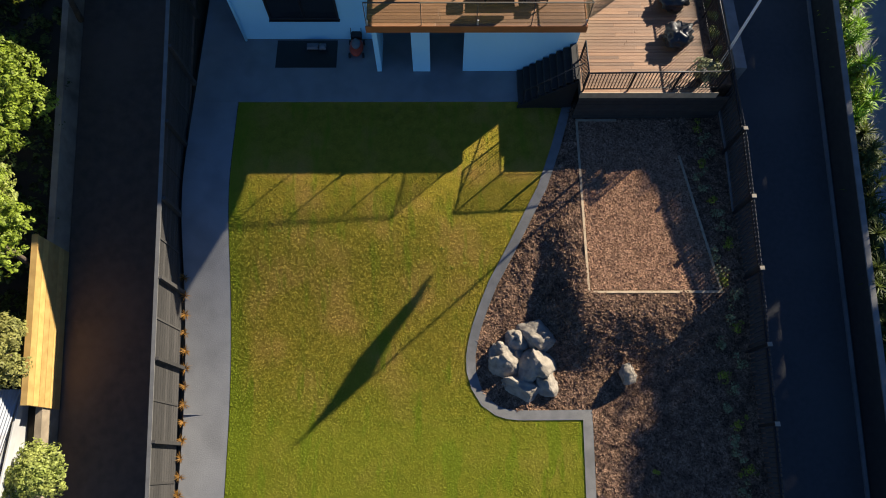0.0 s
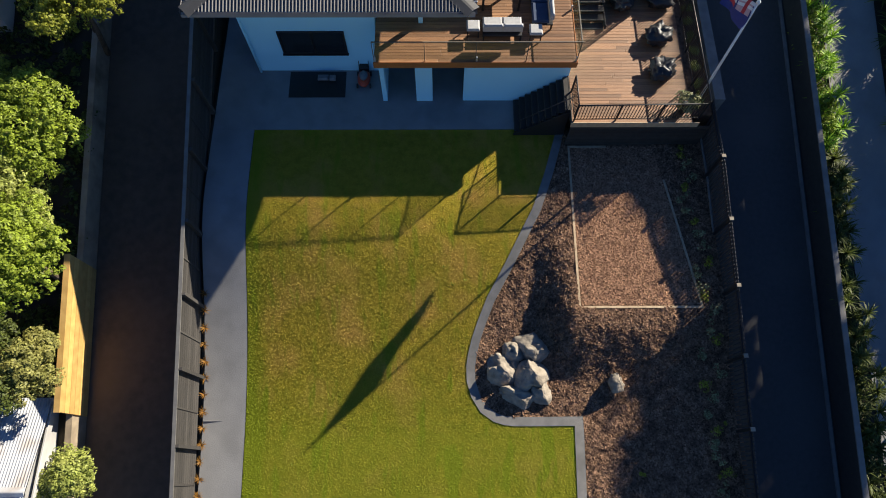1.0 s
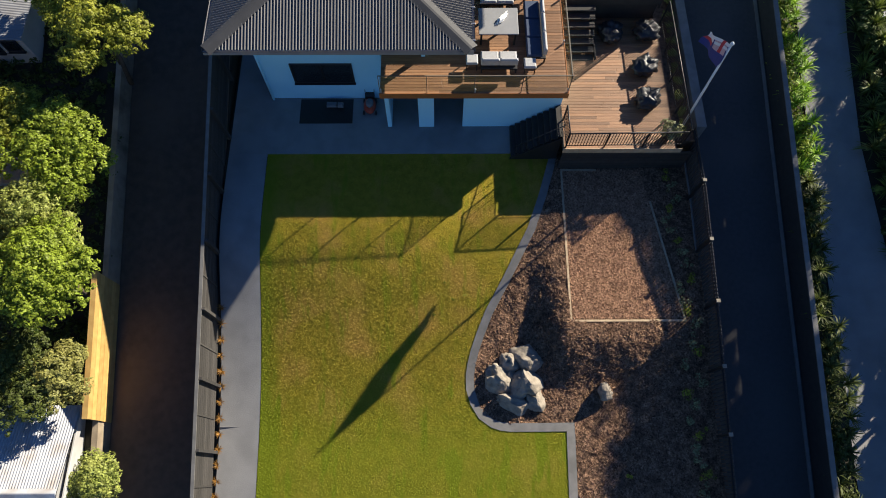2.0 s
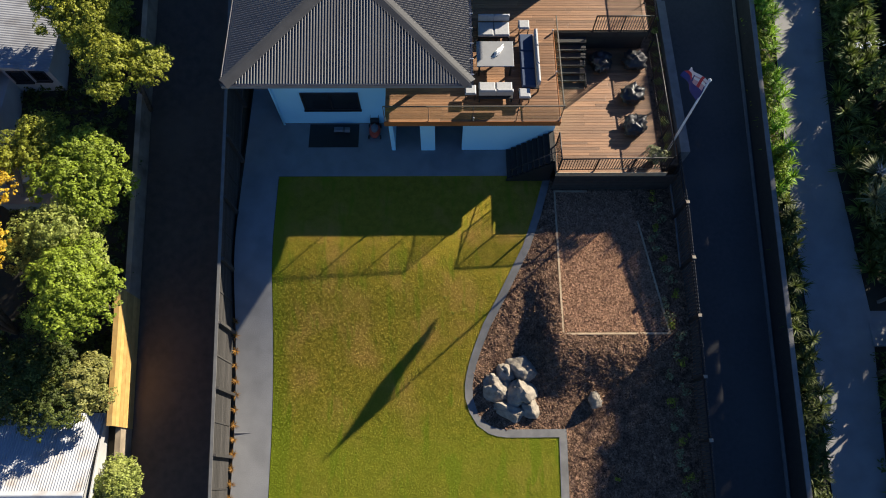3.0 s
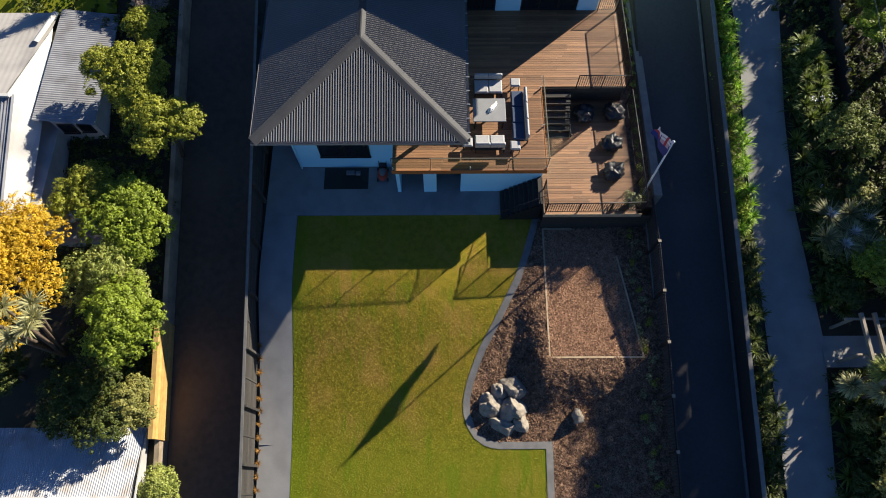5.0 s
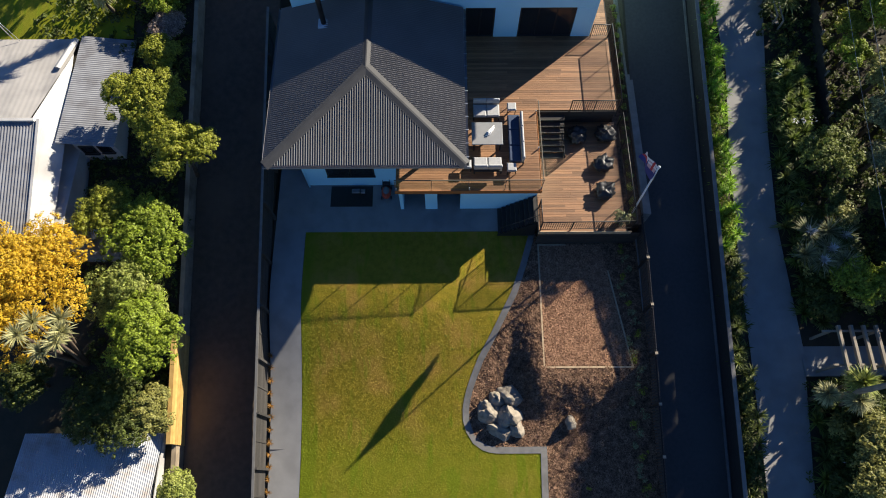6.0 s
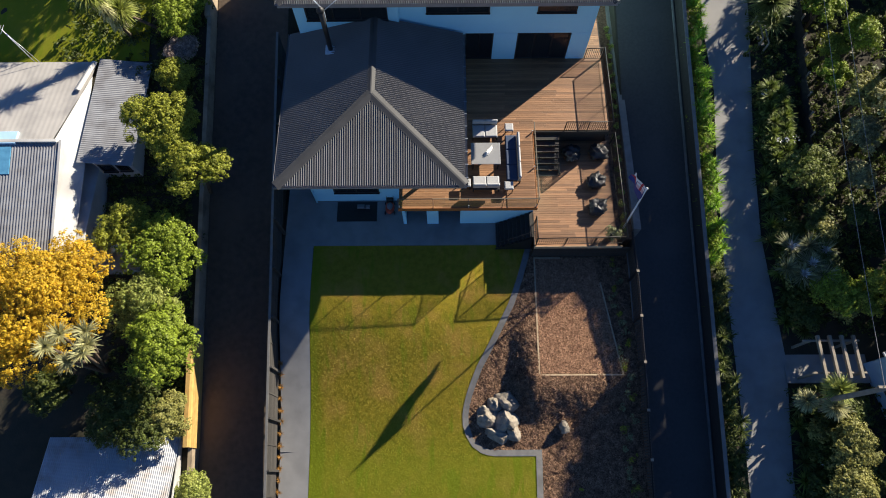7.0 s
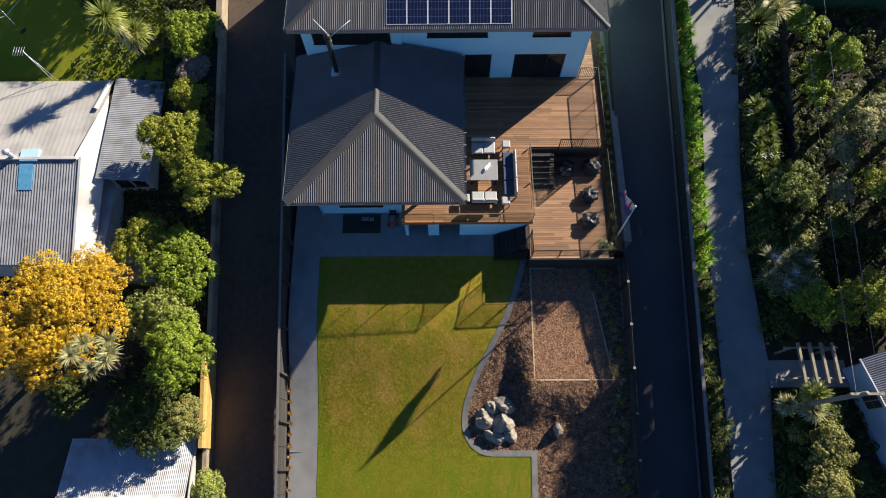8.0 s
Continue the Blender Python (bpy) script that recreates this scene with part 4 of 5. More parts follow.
# shed
def gable_roof(name, parent, x0, x1, y0, y1, z, ridge_y, rz, material, pitch=0.11):
    """Two ribbed planes that meet on a ridge along x."""
    r = rz - z
    ribbed(name, parent, material, (x0, y0, z), (1, 0, 0), (0, ridge_y - y0, r), x1 - x0, lambda s: 0.0, lambda s: math.hypot(ridge_y - y0, r), pitch=pitch)
    ribbed(name, parent, material, (x0, y1, z), (1, 0, 0), (0, ridge_y - y1, r), x1 - x0, lambda s: 0.0, lambda s: math.hypot(ridge_y - y1, r), pitch=pitch)


shed = thing("shed", "low shed with a rusty pale corrugated iron roof", "shed")
gable_roof("roof", shed, -21.0, -13.85, -18.4, -11.85, -1.55, -15.1, -1.05, M["zinc"])
cap("ridge_cap", (-21.0, -15.1, -1.03), (-13.85, -15.1, -1.03), 0.16, shed, M["zinc"])
box("wall", (-20.8, -18.2, -5.2, -14.05, -12.05, -1.62), M["whitepaint"], shed)
box("barge_board", (-13.9, -18.4, -1.78, -13.82, -11.85, -1.5), M["whitepaint"], shed)

yb = thing("board_fence", "short fence of bright new pine boards in sunlight", "fence")


def sloping(x0, x1, y0, y1, z0, z1):
    """A board between y0 and y1 whose lower and upper edges follow the drive's slope."""
    v = [(x, y, ldrive_z(y) + z) for y in (y0, y1) for x, z in ((x0, z0), (x1, z0), (x1, z1), (x0, z1))]
    return v, [(0, 1, 2, 3), (7, 6, 5, 4), (0, 4, 5, 1), (1, 5, 6, 2), (2, 6, 7, 3), (3, 7, 4, 0)]


for k in range(6):
    part("rail", mesh_of("rail", *sloping(-13.36, -13.31, -12.4, -6.8, 0.06 + 0.31 * k, 0.35 + 0.31 * k), M["newwood"]), yb)
for k in range(4):
    y = -12.4 + 1.8 * k
    part("post", mesh_of("post", *sloping(-13.47, -13.37, y, y + 0.1, -0.1, 1.93), M["newwood"]), yb)
part("cap_board", mesh_of("cap_board", *sloping(-13.5, -13.28, -12.42, -6.8, 1.93, 1.97), M["newwood"]), yb)

# neighbour's house
sheet("neighbour_lawn", frange(-36, -17.2, 24), frange(9.6, 22, 14), lambda x, y: ground_z(x, y) + 0.05 + 0.05 * noise.noise(Vector((x, y, 0))), M["lawn"], "shaded neighbour's grass with a sunlit patch", "lawn")
nb = thing("neighbour_house", "old single-storey house with pale metal roofs", "house")
ribbed("pale_roof", nb, M["palesteel"], (-33, 9.35, 3.0), (1, 0, 0), (0, -5.9, 0.85), 12.9, lambda s: 0.0, lambda s: 5.96 if s < 12.0 else 5.96 * max(0.2, 1 - (s - 12.0) / 0.9 * 0.8), pitch=0.3, depth=0.006)
v = [(-20.1, 8.2, 3.15), (-19.6, 2.45, 2.75), (-19.7, -2.4, 1.9), (-20.45, -2.6, 2.5), (-20.95, 3.5, 3.8)]
part("white_flank", mesh_of("white_flank", v, [(0, 1, 4), (1, 2, 3, 4)], M["whitepaint"]), nb, "white painted steep roof flank")
ribbed("grey_roof", nb, M["oldzinc"], (-33, -2.6, 2.5), (1, 0, 0), (0, 6.0, 1.35), 12.5, lambda s: 0.0, lambda s: 6.15, pitch=0.16)
v = [(x, y, 2.5 + 0.225 * (y + 2.6) + dz) for y in (-2.65, 3.45) for x, dz in ((-20.58, -0.2), (-20.44, -0.2), (-20.44, 0.09), (-20.58, 0.09))]
part("barge", mesh_of("barge", v, [(0, 1, 2, 3), (7, 6, 5, 4), (0, 4, 5, 1), (1, 5, 6, 2), (2, 6, 7, 3), (3, 7, 4, 0)], M["whitepaint"]), nb)
box("ridge_board", (-33, 3.32, 3.86, -20.7, 3.5, 3.98), M["whitepaint"], nb)
ribbed("lean_to_roof", nb, M["oldzinc"], (-16.95, 2.45, 2.75), (0, 1, 0), (-2.9, 0, 0.45), 6.95, lambda s: 0.0, lambda s: 2.93, pitch=0.13, depth=0.026)
box("lean_to_wall", (-19.3, 2.7, -0.5, -17.15, 9.2, 2.72), M["whitepaint"], nb)
box("main_wall", (-32.8, -2.3, -1.5, -20.8, 9.1, 2.5), M["whitepaint"], nb)
box("east_wall", (-20.8, -2.3, -1.5, -19.3, 9.1, 1.9), M["whitepaint"], nb)
window("window", -19.1, -18.3, 1.7, 2.5, 2.7, nb, 0)
window("window", -18.1, -17.4, 1.8, 2.5, 2.7, nb, 0)
tube("vent_pipe", [(-24.4, 3.5, 3.5), (-24.4, 3.5, 4.6)], 0.14, M["alu"], nb)
tube("vent_cowl", [(-24.4, 3.5, 4.55), (-24.4, 3.5, 4.62), (-24.4, 3.5, 4.75)], [0.24, 0.22, 0.05], M["alu"], nb)
box("skylight", (-24.0, 3.25, 3.62, -22.95, 4.0, 3.96), M["bluepaint"], nb)
v = [(x, y, 2.5 + 0.225 * (y + 2.6) + dz) for y in (1.6, 3.1) for x, dz in ((-24.0, -0.03), (-23.2, -0.03), (-23.2, 0.06), (-24.0, 0.06))]
part("roof_light", mesh_of("roof_light", v, [(0, 1, 2, 3), (7, 6, 5, 4), (0, 4, 5, 1), (1, 5, 6, 2), (2, 6, 7, 3), (3, 7, 4, 0)], M["skyblue"]), nb, "blue plastic roof light sheet")
for a, b in (((-20.55, 7.0, 3.5), (-20.15, 9.2, 3.2)),):
    cap("flashing", a, b, 0.18, nb, M["whitepaint"])

# television aerial and terrace beside the house
ae = thing("roof_aerial", "thin television aerial leaning over the pale roof", "antenna", (-24.0, 9.5, 3.0))
tube("mast", [(0, 0, -0.5), (-0.5, 0.4, 2.2)], 0.03, M["alu"], ae, sides=6)
tube("stay", [(0.6, -0.3, 0.1), (-0.4, 0.35, 1.9)], 0.018, M["alu"], ae, sides=5)
for k in range(5):
    tube("element", [(-0.5 - 0.15 * k, 0.1, 2.15), (-0.5 - 0.15 * k, 0.75, 2.15)], 0.012, M["alu"], ae, sides=5)
box("terrace", (-19.4, -2.9, -1.2, -16.9, 2.7, 0.3), M["oldpath"], None)
tagged(bpy.data.objects["terrace"], "small concrete terrace beside the neighbour's house", "terrace", "", "structure")
bn = thing("storage_box", "dark slatted box on the terrace", "box")
for k in range(5):
    box("slat", (-17.7, 2.0 + 0.11 * k, 0.3, -17.0, 2.09 + 0.11 * k, 0.75), M["black"], bn)
jk = thing("wheelbarrow", "old metal barrow tipped beside the house", "barrow", (-18.6, -1.6, 0.2))
part("tray", mesh_of("tray", *blob_data((0, 0, 0.3), (0.5, 0.35, 0.25), 5, 0.3, 16, 10, 1.4, -0.1), M["alu"], True), jk)
tube("handle", [(0.3, 0.2, 0.3), (1.0, 0.4, 0.5)], 0.02, M["black"], jk, sides=5)
tube("handle", [(0.3, -0.2, 0.3), (1.0, -0.3, 0.5)], 0.02, M["black"], jk, sides=5)
tube("wheel", [(-0.55, -0.04, 0.12), (-0.55, 0.04, 0.12)], 0.18, M["black"], jk, sides=12)
ob_ = thing("timber_stack", "grey weathered planks leaning beside the neighbour's house", "planks")
for k in range(6):
    x = -19.35 + 0.17 * k
    v = [(x, -1.95 - 0.12 * k, 0.32), (x + 0.14, -1.92 - 0.12 * k, 0.32), (x + 0.05, -0.65 - 0.05 * k, 1.35), (x - 0.09, -0.68 - 0.05 * k, 1.35)]
    v += [(a, b + 0.03, c + 0.03) for a, b, c in v]
    part("plank", mesh_of("plank", v, [(3, 2, 1, 0), (4, 5, 6, 7), (0, 1, 5, 4), (1, 2, 6, 5), (2, 3, 7, 6), (3, 0, 4, 7)], M["cap" if k % 2 else "oldpole"]), ob_)
bk = thing("bucket", "black plastic bucket on the terrace", "bucket", (-18.1, 0.1, 0.3))
tube("shell", [(0, 0, 0), (0, 0, 0.32)], [0.13, 0.17], M["black"], bk, sides=14)
tube("rim", [(0, 0, 0.3), (0, 0, 0.34)], 0.18, M["grey"], bk, sides=14)
cl2 = thing("clothes_line", "rotary clothes line on the neighbour's grass", "clothesline", (-27.2, 13.6, 2.4))
tube("post", [(0, 0, 0), (0, 0, 2.0)], 0.03, M["alu"], cl2, sides=6)
for k in range(4):
    a = math.pi / 4 + k * math.pi / 2
    tube("arm", [(0, 0, 1.6), (1.4 * math.cos(a), 1.4 * math.sin(a), 2.0)], 0.018, M["alu"], cl2, sides=5)

# ---- left fence ----
def ftop(y):
    return 1.04 + 0.25 * (y + 5.8)


lf_ob = thing("timber_fence", "weathered grey timber fence stepping down the slope", "fence")
step = 2.6
for k in range(-4, 8):
    y1 = -0.6 - step * k
    y0 = y1 - step
    if y0 < -21:
        break
    for j in range(11):
        za = -2.0 + 0.19 * j
        v = []
        for yy in (y0 + 0.01, y1 - 0.01):
            t = ftop(yy) - 0.03
            v += [(-8.9, yy, t - 2.05 + 0.19 * j), (-8.87, yy, t - 2.05 + 0.19 * j), (-8.87, yy, t - 1.872 + 0.19 * j), (-8.9, yy, t - 1.872 + 0.19 * j)]
        part("board", mesh_of("board", v, [(0, 1, 2, 3), (7, 6, 5, 4), (0, 4, 5, 1), (1, 5, 6, 2), (2, 6, 7, 3), (3, 7, 4, 0)], M["fencewood"]), lf_ob)
    box("post", (-8.86, y0 - 0.06, ftop(y0) - 2.3, -8.7, y0 + 0.06, ftop(y0) + 0.02), M["fencewood"], lf_ob)
    v = []
    for yy in (y0, y1):
        t = ftop(yy)
        v += [(-8.96, yy, t), (-8.83, yy, t), (-8.83, yy, t + 0.035), (-8.96, yy, t + 0.035)]
    part("capping", mesh_of("capping", v, [(0, 1, 2, 3), (7, 6, 5, 4), (0, 4, 5, 1), (1, 5, 6, 2), (2, 6, 7, 3), (3, 7, 4, 0)], M["cap"]), lf_ob, "pale grey capping board")
    ym = (y0 + y1) / 2
    box("batten", (-8.87, ym - 0.035, ftop(ym) - 2.0, -8.84, ym + 0.035, ftop(ym) - 0.02), M["fencewood"], lf_ob)
for k in range(14):
    y = -7.9 - 0.62 * k
    g = thing("tussock", "small orange-brown grass tuft between fence and path", "grass", (0, 0, 0), "tussocks along the fence")
    part("blade_tuft", mesh_of("blade_tuft", *strap_data((-8.7, y, lawn_z(-8.7, y) + 0.02), 34, 0.28, 0.01, 60 + k, 1.0, 0.9), L["straw"]), g)

# ---- right fence ----
def rtop(y):
    return float(np.interp(y, [-25, -15.3, -8.9, -4, 0], [-1.5, 0.05, 1.1, 1.75, 1.82]))


rf = thing("picket_fence", "black picket fence on a slope beside the drive", "fence")
pick = mesh_of("picket", *box_data(-0.012, -0.052, 0, 0.012, 0.052, 1.68, 0.006), M["picket"])
y = -1.2
while y > -20:
    part("picket", pick, rf).location = (11.02, y, rtop(y) - 1.68)
    y -= 0.15
for k in range(8):
    y0, y1 = -1.2 - 2.4 * (k + 1), -1.2 - 2.4 * k
    for off, mt in ((-0.18, M["black"]), (-1.5, M["cap"])):
        v = []
        for yy in (y0 + 0.08, y1 - 0.08):
            t = rtop(yy) + off
            v += [(10.95, yy, t), (11.0, yy, t), (11.0, yy, t + 0.08), (10.95, yy, t + 0.08)]
        part("rail", mesh_of("rail", v, [(0, 1, 2, 3), (7, 6, 5, 4), (0, 4, 5, 1), (1, 5, 6, 2), (2, 6, 7, 3), (3, 7, 4, 0)], mt), rf)
    box("post", (10.93, y0 - 0.05, rtop(y0) - 1.9, 11.03, y0 + 0.05, rtop(y0) + 0.06), M["black"], rf)
    box("post_cap", (10.9, y0 - 0.07, rtop(y0) + 0.06, 11.06, y0 + 0.07, rtop(y0) + 0.09), M["oldpole"], rf)

# ---- flag pole ----
fp = thing("flag_pole", "slim pale painted flag pole with drooping flag", "flagpole", (10.5, -1.05, 1.4))
tube("pole", [(0, 0, 0), (-0.36, -0.2, 5.6)], [0.055, 0.035], M["pole"], fp)
tube("finial", [(-0.36, -0.2, 5.58), (-0.36, -0.2, 5.65), (-0.36, -0.2, 5.72)], [0.06, 0.07, 0.02], M["flagwhite"], fp)


def flag_patch(u0, u1, v0, v1, material, lift):
    v, f = [], []
    n, m = 10, 8
    for i in range(n + 1):
        for j in range(m + 1):
            u, w = u0 + (u1 - u0) * i / n, v0 + (v1 - v0) * j / m
            x = -0.36 - 0.1 * u + 0.08 * math.sin(u * 8 + w * 2.5) * (0.3 + u) - 0.08 * w
            yy = -0.2 + 1.45 * u - 0.08 * w * (1 - u) + 0.05 * math.sin(w * 7 + u * 3)
            z = 5.55 - 1.05 * w * (1 - 0.55 * u) - 1.05 * u
            v.append((x - lift, yy, z + 0.5 * lift))
    for i in range(n):
        for j in range(m):
            a = i * (m + 1) + j
            f.append((a, a + 1, a + m + 2, a + m + 1))
    return part("flag_panel", mesh_of("flag_panel", v, f, material, True), fp)


flag_patch(0, 1, 0, 1, M["flagblue"], 0.0)
flag_patch(0.55, 1.0, 0.0, 0.3, M["flagwhite"], 0.012)
flag_patch(0.05, 0.5, 0.05, 0.5, M["flagpink"], 0.01)
flag_patch(0, 0.5, 0.2, 0.3, M["flagwhite"], 0.012)
flag_patch(0.2, 0.3, 0, 0.5, M["flagred"], 0.016)
flag_patch(0.0, 1.0, 0.0, 0.14, M["flagwhite"], 0.012)
flag_patch(0.6, 1.0, 0.3, 0.6, M["flagred"], 0.014)

# ---- deck furniture ----
def cushion(name, dims, material, parent):
    x0, y0, z0, x1, y1, z1 = dims
    v, f = box_data(*dims, 0.05)
    return part(name, mesh_of(name, v, f, material), parent)


def sofa(x0, y0, x1, y1, back, seats, label, fabric="cushion"):
    """A low frame sofa; back is the side that its backrest stands on."""
    s = thing("outdoor_sofa", label, "sofa", (0, 0, 0), "deck lounge seats")
    z = 3.07
    for x in (x0 + 0.04, x1 - 0.04):
        for y in (y0 + 0.04, y1 - 0.04):
            box("leg", (x - 0.03, y - 0.03, z, x + 0.03, y + 0.03, z + 0.28), M["black"], s)
    box("seat_frame", (x0, y0, z + 0.24, x1, y1, z + 0.3), M["black"], s)
    t = 0.15
    bx = {"front": (x0, y0, x1, y0 + t), "rear": (x0, y1 - t, x1, y1), "right": (x1 - t, y0, x1, y1)}[back]
    sx = {"front": (x0, y0 + t, x1, y1), "rear": (x0, y0, x1, y1 - t), "right": (x0, y0, x1 - t, y1)}[back]
    for k in range(seats):
        if back == "right":
            a, b = sx[1] + (sx[3] - sx[1]) * k / seats, sx[1] + (sx[3] - sx[1]) * (k + 1) / seats
            cushion("seat_cushion", (sx[0], a + 0.01, z + 0.3, sx[2], b - 0.01, z + 0.46), M[fabric], s)
            cushion("back_cushion", (bx[0] + 0.02, a + 0.01, z + 0.46, bx[2], b - 0.01, z + 0.82), M["cushion"], s)
        else:
            a, b = sx[0] + (sx[2] - sx[0]) * k / seats, sx[0] + (sx[2] - sx[0]) * (k + 1) / seats
            cushion("seat_cushion", (a + 0.01, sx[1], z + 0.3, b - 0.01, sx[3], z + 0.46), M["cushion"], s)
            cushion("back_cushion", (a + 0.01, bx[1], z + 0.46, b - 0.01, bx[3], z + 0.82), M["cushion"], s)
    return s


sofa(2.1, 0.55, 3.55, 1.3, "front", 2, "two-seat outdoor sofa with light grey back cushions")
sofa(2.15, 3.75, 3.55, 4.65, "rear", 2, "two-seat outdoor sofa with light grey cushions in shade")
sofa(3.95, 1.05, 4.72, 3.85, "right", 3, "three-seat outdoor sofa with navy seats and grey back", "navy")
for x, y in ((1.75, 0.9), (4.05, 0.72), (4.2, 4.35)):
    s = thing("side_stool", "small square stool with light grey cushion", "stool", (0, 0, 0), "deck side stools")
    for dx in (-0.2, 0.2):
        for dy in (-0.2, 0.2):
            box("leg", (x + dx - 0.02, y + dy - 0.02, 3.07, x + dx + 0.02, y + dy + 0.02, 3.42), M["black"], s)
    cushion("cushion", (x - 0.24, y - 0.24, 3.42, x + 0.24, y + 0.24, 3.56), M["cushion"], s)
tb = thing("outdoor_table", "square grey-topped outdoor table on the deck", "table")
box("tabletop", (2.03, 1.85, 3.78, 3.62, 3.18, 3.83), M["tabletop"], tb, bev=0.02)
for x in (2.15, 3.5):
    for y in (1.97, 3.06):
        box("leg", (x - 0.04, y - 0.04, 3.07, x + 0.04, y + 0.04, 3.78), M["black"], tb)
v, f = blob_data((0, 0, 0), (0.1, 0.34, 0.07), 9, 0.8, 22, 14, 2.4, -0.03)
cl = tagged(part("crumpled_cloth", mesh_of("crumpled_cloth", v, f, M["cloth"], True)), "crumpled white cloth lying on the table", "cloth")
cl.matrix_world = pose(2.95, 2.6, 3.86, 0, 0, -38)

for k, (x, y) in enumerate(((9.2, 1.75), (9.1, 0.1), (7.9, 3.5), (9.5, 3.6))):
    v, f = blob_data((0, 0, 0.22), (0.52, 0.47, 0.32), 50 + k, 0.5, 28, 18, 2.4, -0.22)
    b = tagged(part("bean_bag", mesh_of("bean_bag", v, f, M["bag"], True)), "slumped dark bean bag on the lower deck", "bean bag", "bean bags on the lower deck")
    b.matrix_world = pose(x, y, 1.76, 0, 0, 50 * k)

pot = thing("potted_plant", "leafy plant in a dark pot at the deck corner", "plant")
tube("pot", [(9.75, -1.6, 1.75), (9.75, -1.6, 2.1)], [0.16, 0.2], M["black"], pot)
part("foliage", mesh_of("foliage", *leaves_data([(9.75, -1.6, 2.35, 0.35, 0.35, 0.3)], 500, 0.06, 71), L["grey"]), pot)

for k in range(20):
    y = -1.0 + 0.72 * k
    p = thing("border_plant", "small lime-green plant in the bark strip", "plant", (0, 0, 0), "plants along the deck strip")
    x = 10.47 + 0.04 * math.sin(k * 2.3) + 0.03 * k
    part("foliage", mesh_of("foliage", *leaves_data([(x, y, 1.68, 0.2, 0.2, 0.16)], 170, 0.06, 100 + k, 0.8, 0.3), L["pale"]), p)
for k in range(26):
    g = random.Random(400 + k)
    y = -2.6 - 0.5 * k
    x = 10.25 + g.uniform(-0.35, 0.35)
    p = thing("fence_plant", "sparse low shrub at the picket fence", "plant", (0, 0, 0), "plants along the picket fence")
    z = pad_z(x, y)
    part("foliage", mesh_of("foliage", *leaves_data([(x, y, z + 0.2, 0.26, 0.26, 0.22)], 120, 0.045, 430 + k, 0.9, 0.3), L["grey" if k % 3 else "lime"]), p)
p = thing("seedling", "bright lime seedling in the bark", "plant")
part("foliage", mesh_of("foliage", *leaves_data([(7.6, -14.6, pad_z(7.6, -14.6) + 0.08, 0.12, 0.12, 0.1)], 70, 0.05, 99, 0.9, 0.3), L["lime"]), p)

for k, (x, y) in enumerate(((0.68, -7.03), (1.06, -7.7), (1.43, -7.57), (0.22, -8.35), (1.05, -8.76), (-5.13, -14.2), (0.7, -11.27), (-5.17, -6.37), (-5.38, -5.71))):
    p = thing("lawn_weed", "small green weed clump in the lawn", "plant", (0, 0, 0), "weeds in the lawn")
    part("foliage", mesh_of("foliage", *leaves_data([(x, y, lawn_z(x, y) + 0.012, 0.11, 0.11, 0.012)], 70, 0.022, 960 + k, 0.9, 0.3), L["mid"]), p)

# ---- patio things ----
mat_ob = thing("trampoline_mat", "flat black mat lying on the patio", "mat")
box("mat", (-5.78, 0.15, 0.045, -3.42, 1.42, 0.06), M["black"], mat_ob)
gr = thing("garden_tool", "grey plastic garden tool on the black mat", "tool")
box("body", (-4.6, 0.95, 0.062, -4.15, 1.2, 0.2), M["grey"], gr, bev=0.04)
box("head", (-4.1, 0.92, 0.062, -3.85, 1.15, 0.26), M["grey"], gr, bev=0.05)
mw = thing("lawn_mower", "red push lawn mower with grey engine cover", "mower", (-2.65, 0.95, 0.04))
part("mower_deck", mesh_of("mower_deck", *blob_data((0, 0, 0.2), (0.27, 0.42, 0.16), 3, 0.1, 20, 10, 1.0, -0.1), M["red"], True), mw, "red steel mower deck")
part("engine", mesh_of("engine", *blob_data((0, 0.02, 0.38), (0.17, 0.24, 0.13), 4, 0.15, 16, 10, 1.5, -0.1), M["grey"], True), mw)
box("grass_catcher", (-0.2, 0.32, 0.15, 0.2, 0.62, 0.45), M["black"], mw, bev=0.05)
for x in (-0.27, 0.27):
    for y in (-0.3, 0.3):
        tube("wheel", [(x - 0.03, y, 0.1), (x + 0.03, y, 0.1)], 0.1, M["black"], mw, sides=12)
for x in (-0.2, 0.2):
    tube("handle_bar", [(x, 0.3, 0.3), (x, 0.8, 0.95)], 0.014, M["black"], mw, sides=5)
tube("handle_grip", [(-0.2, 0.8, 0.95), (0.2, 0.8, 0.95)], 0.016, M["black"], mw, sides=5)

# ---- on the roofs ----
flue = thing("chimney_flue", "black steel chimney flue with pale flashing on the roof", "chimney", (-5.49, 7.55, 6.13))
box("flashing", (-0.28, -0.28, 0.0, 0.28, 0.28, 0.12), M["pole"], flue)
tube("pipe", [(0, 0, 0), (0, 0, 3.0)], 0.13, M["black"], flue, sides=12)
tube("cowl", [(0, 0, 2.95), (0, 0, 3.05), (0, 0, 3.2)], [0.2, 0.2, 0.06], M["black"], flue, sides=12)
an = thing("roof_antenna", "thin white V-shaped aerial clamped to the flue", "antenna", (-5.34, 7.62, 8.6))
tube("mast", [(0, 0, -0.3), (0, 0, 0.5)], 0.025, M["pole"], an, sides=6)
tube("rod", [(0, 0, 0.45), (-0.82, 0.65, 1.0)], 0.026, M["pole"], an, sides=6)
tube("rod", [(0, 0, 0.45), (1.1, 0.6, 1.0)], 0.026, M["pole"], an, sides=6)
nrm = Vector((0, -PITCH, 1)).normalized()
up_v = Vector((0, 1, PITCH)).normalized()
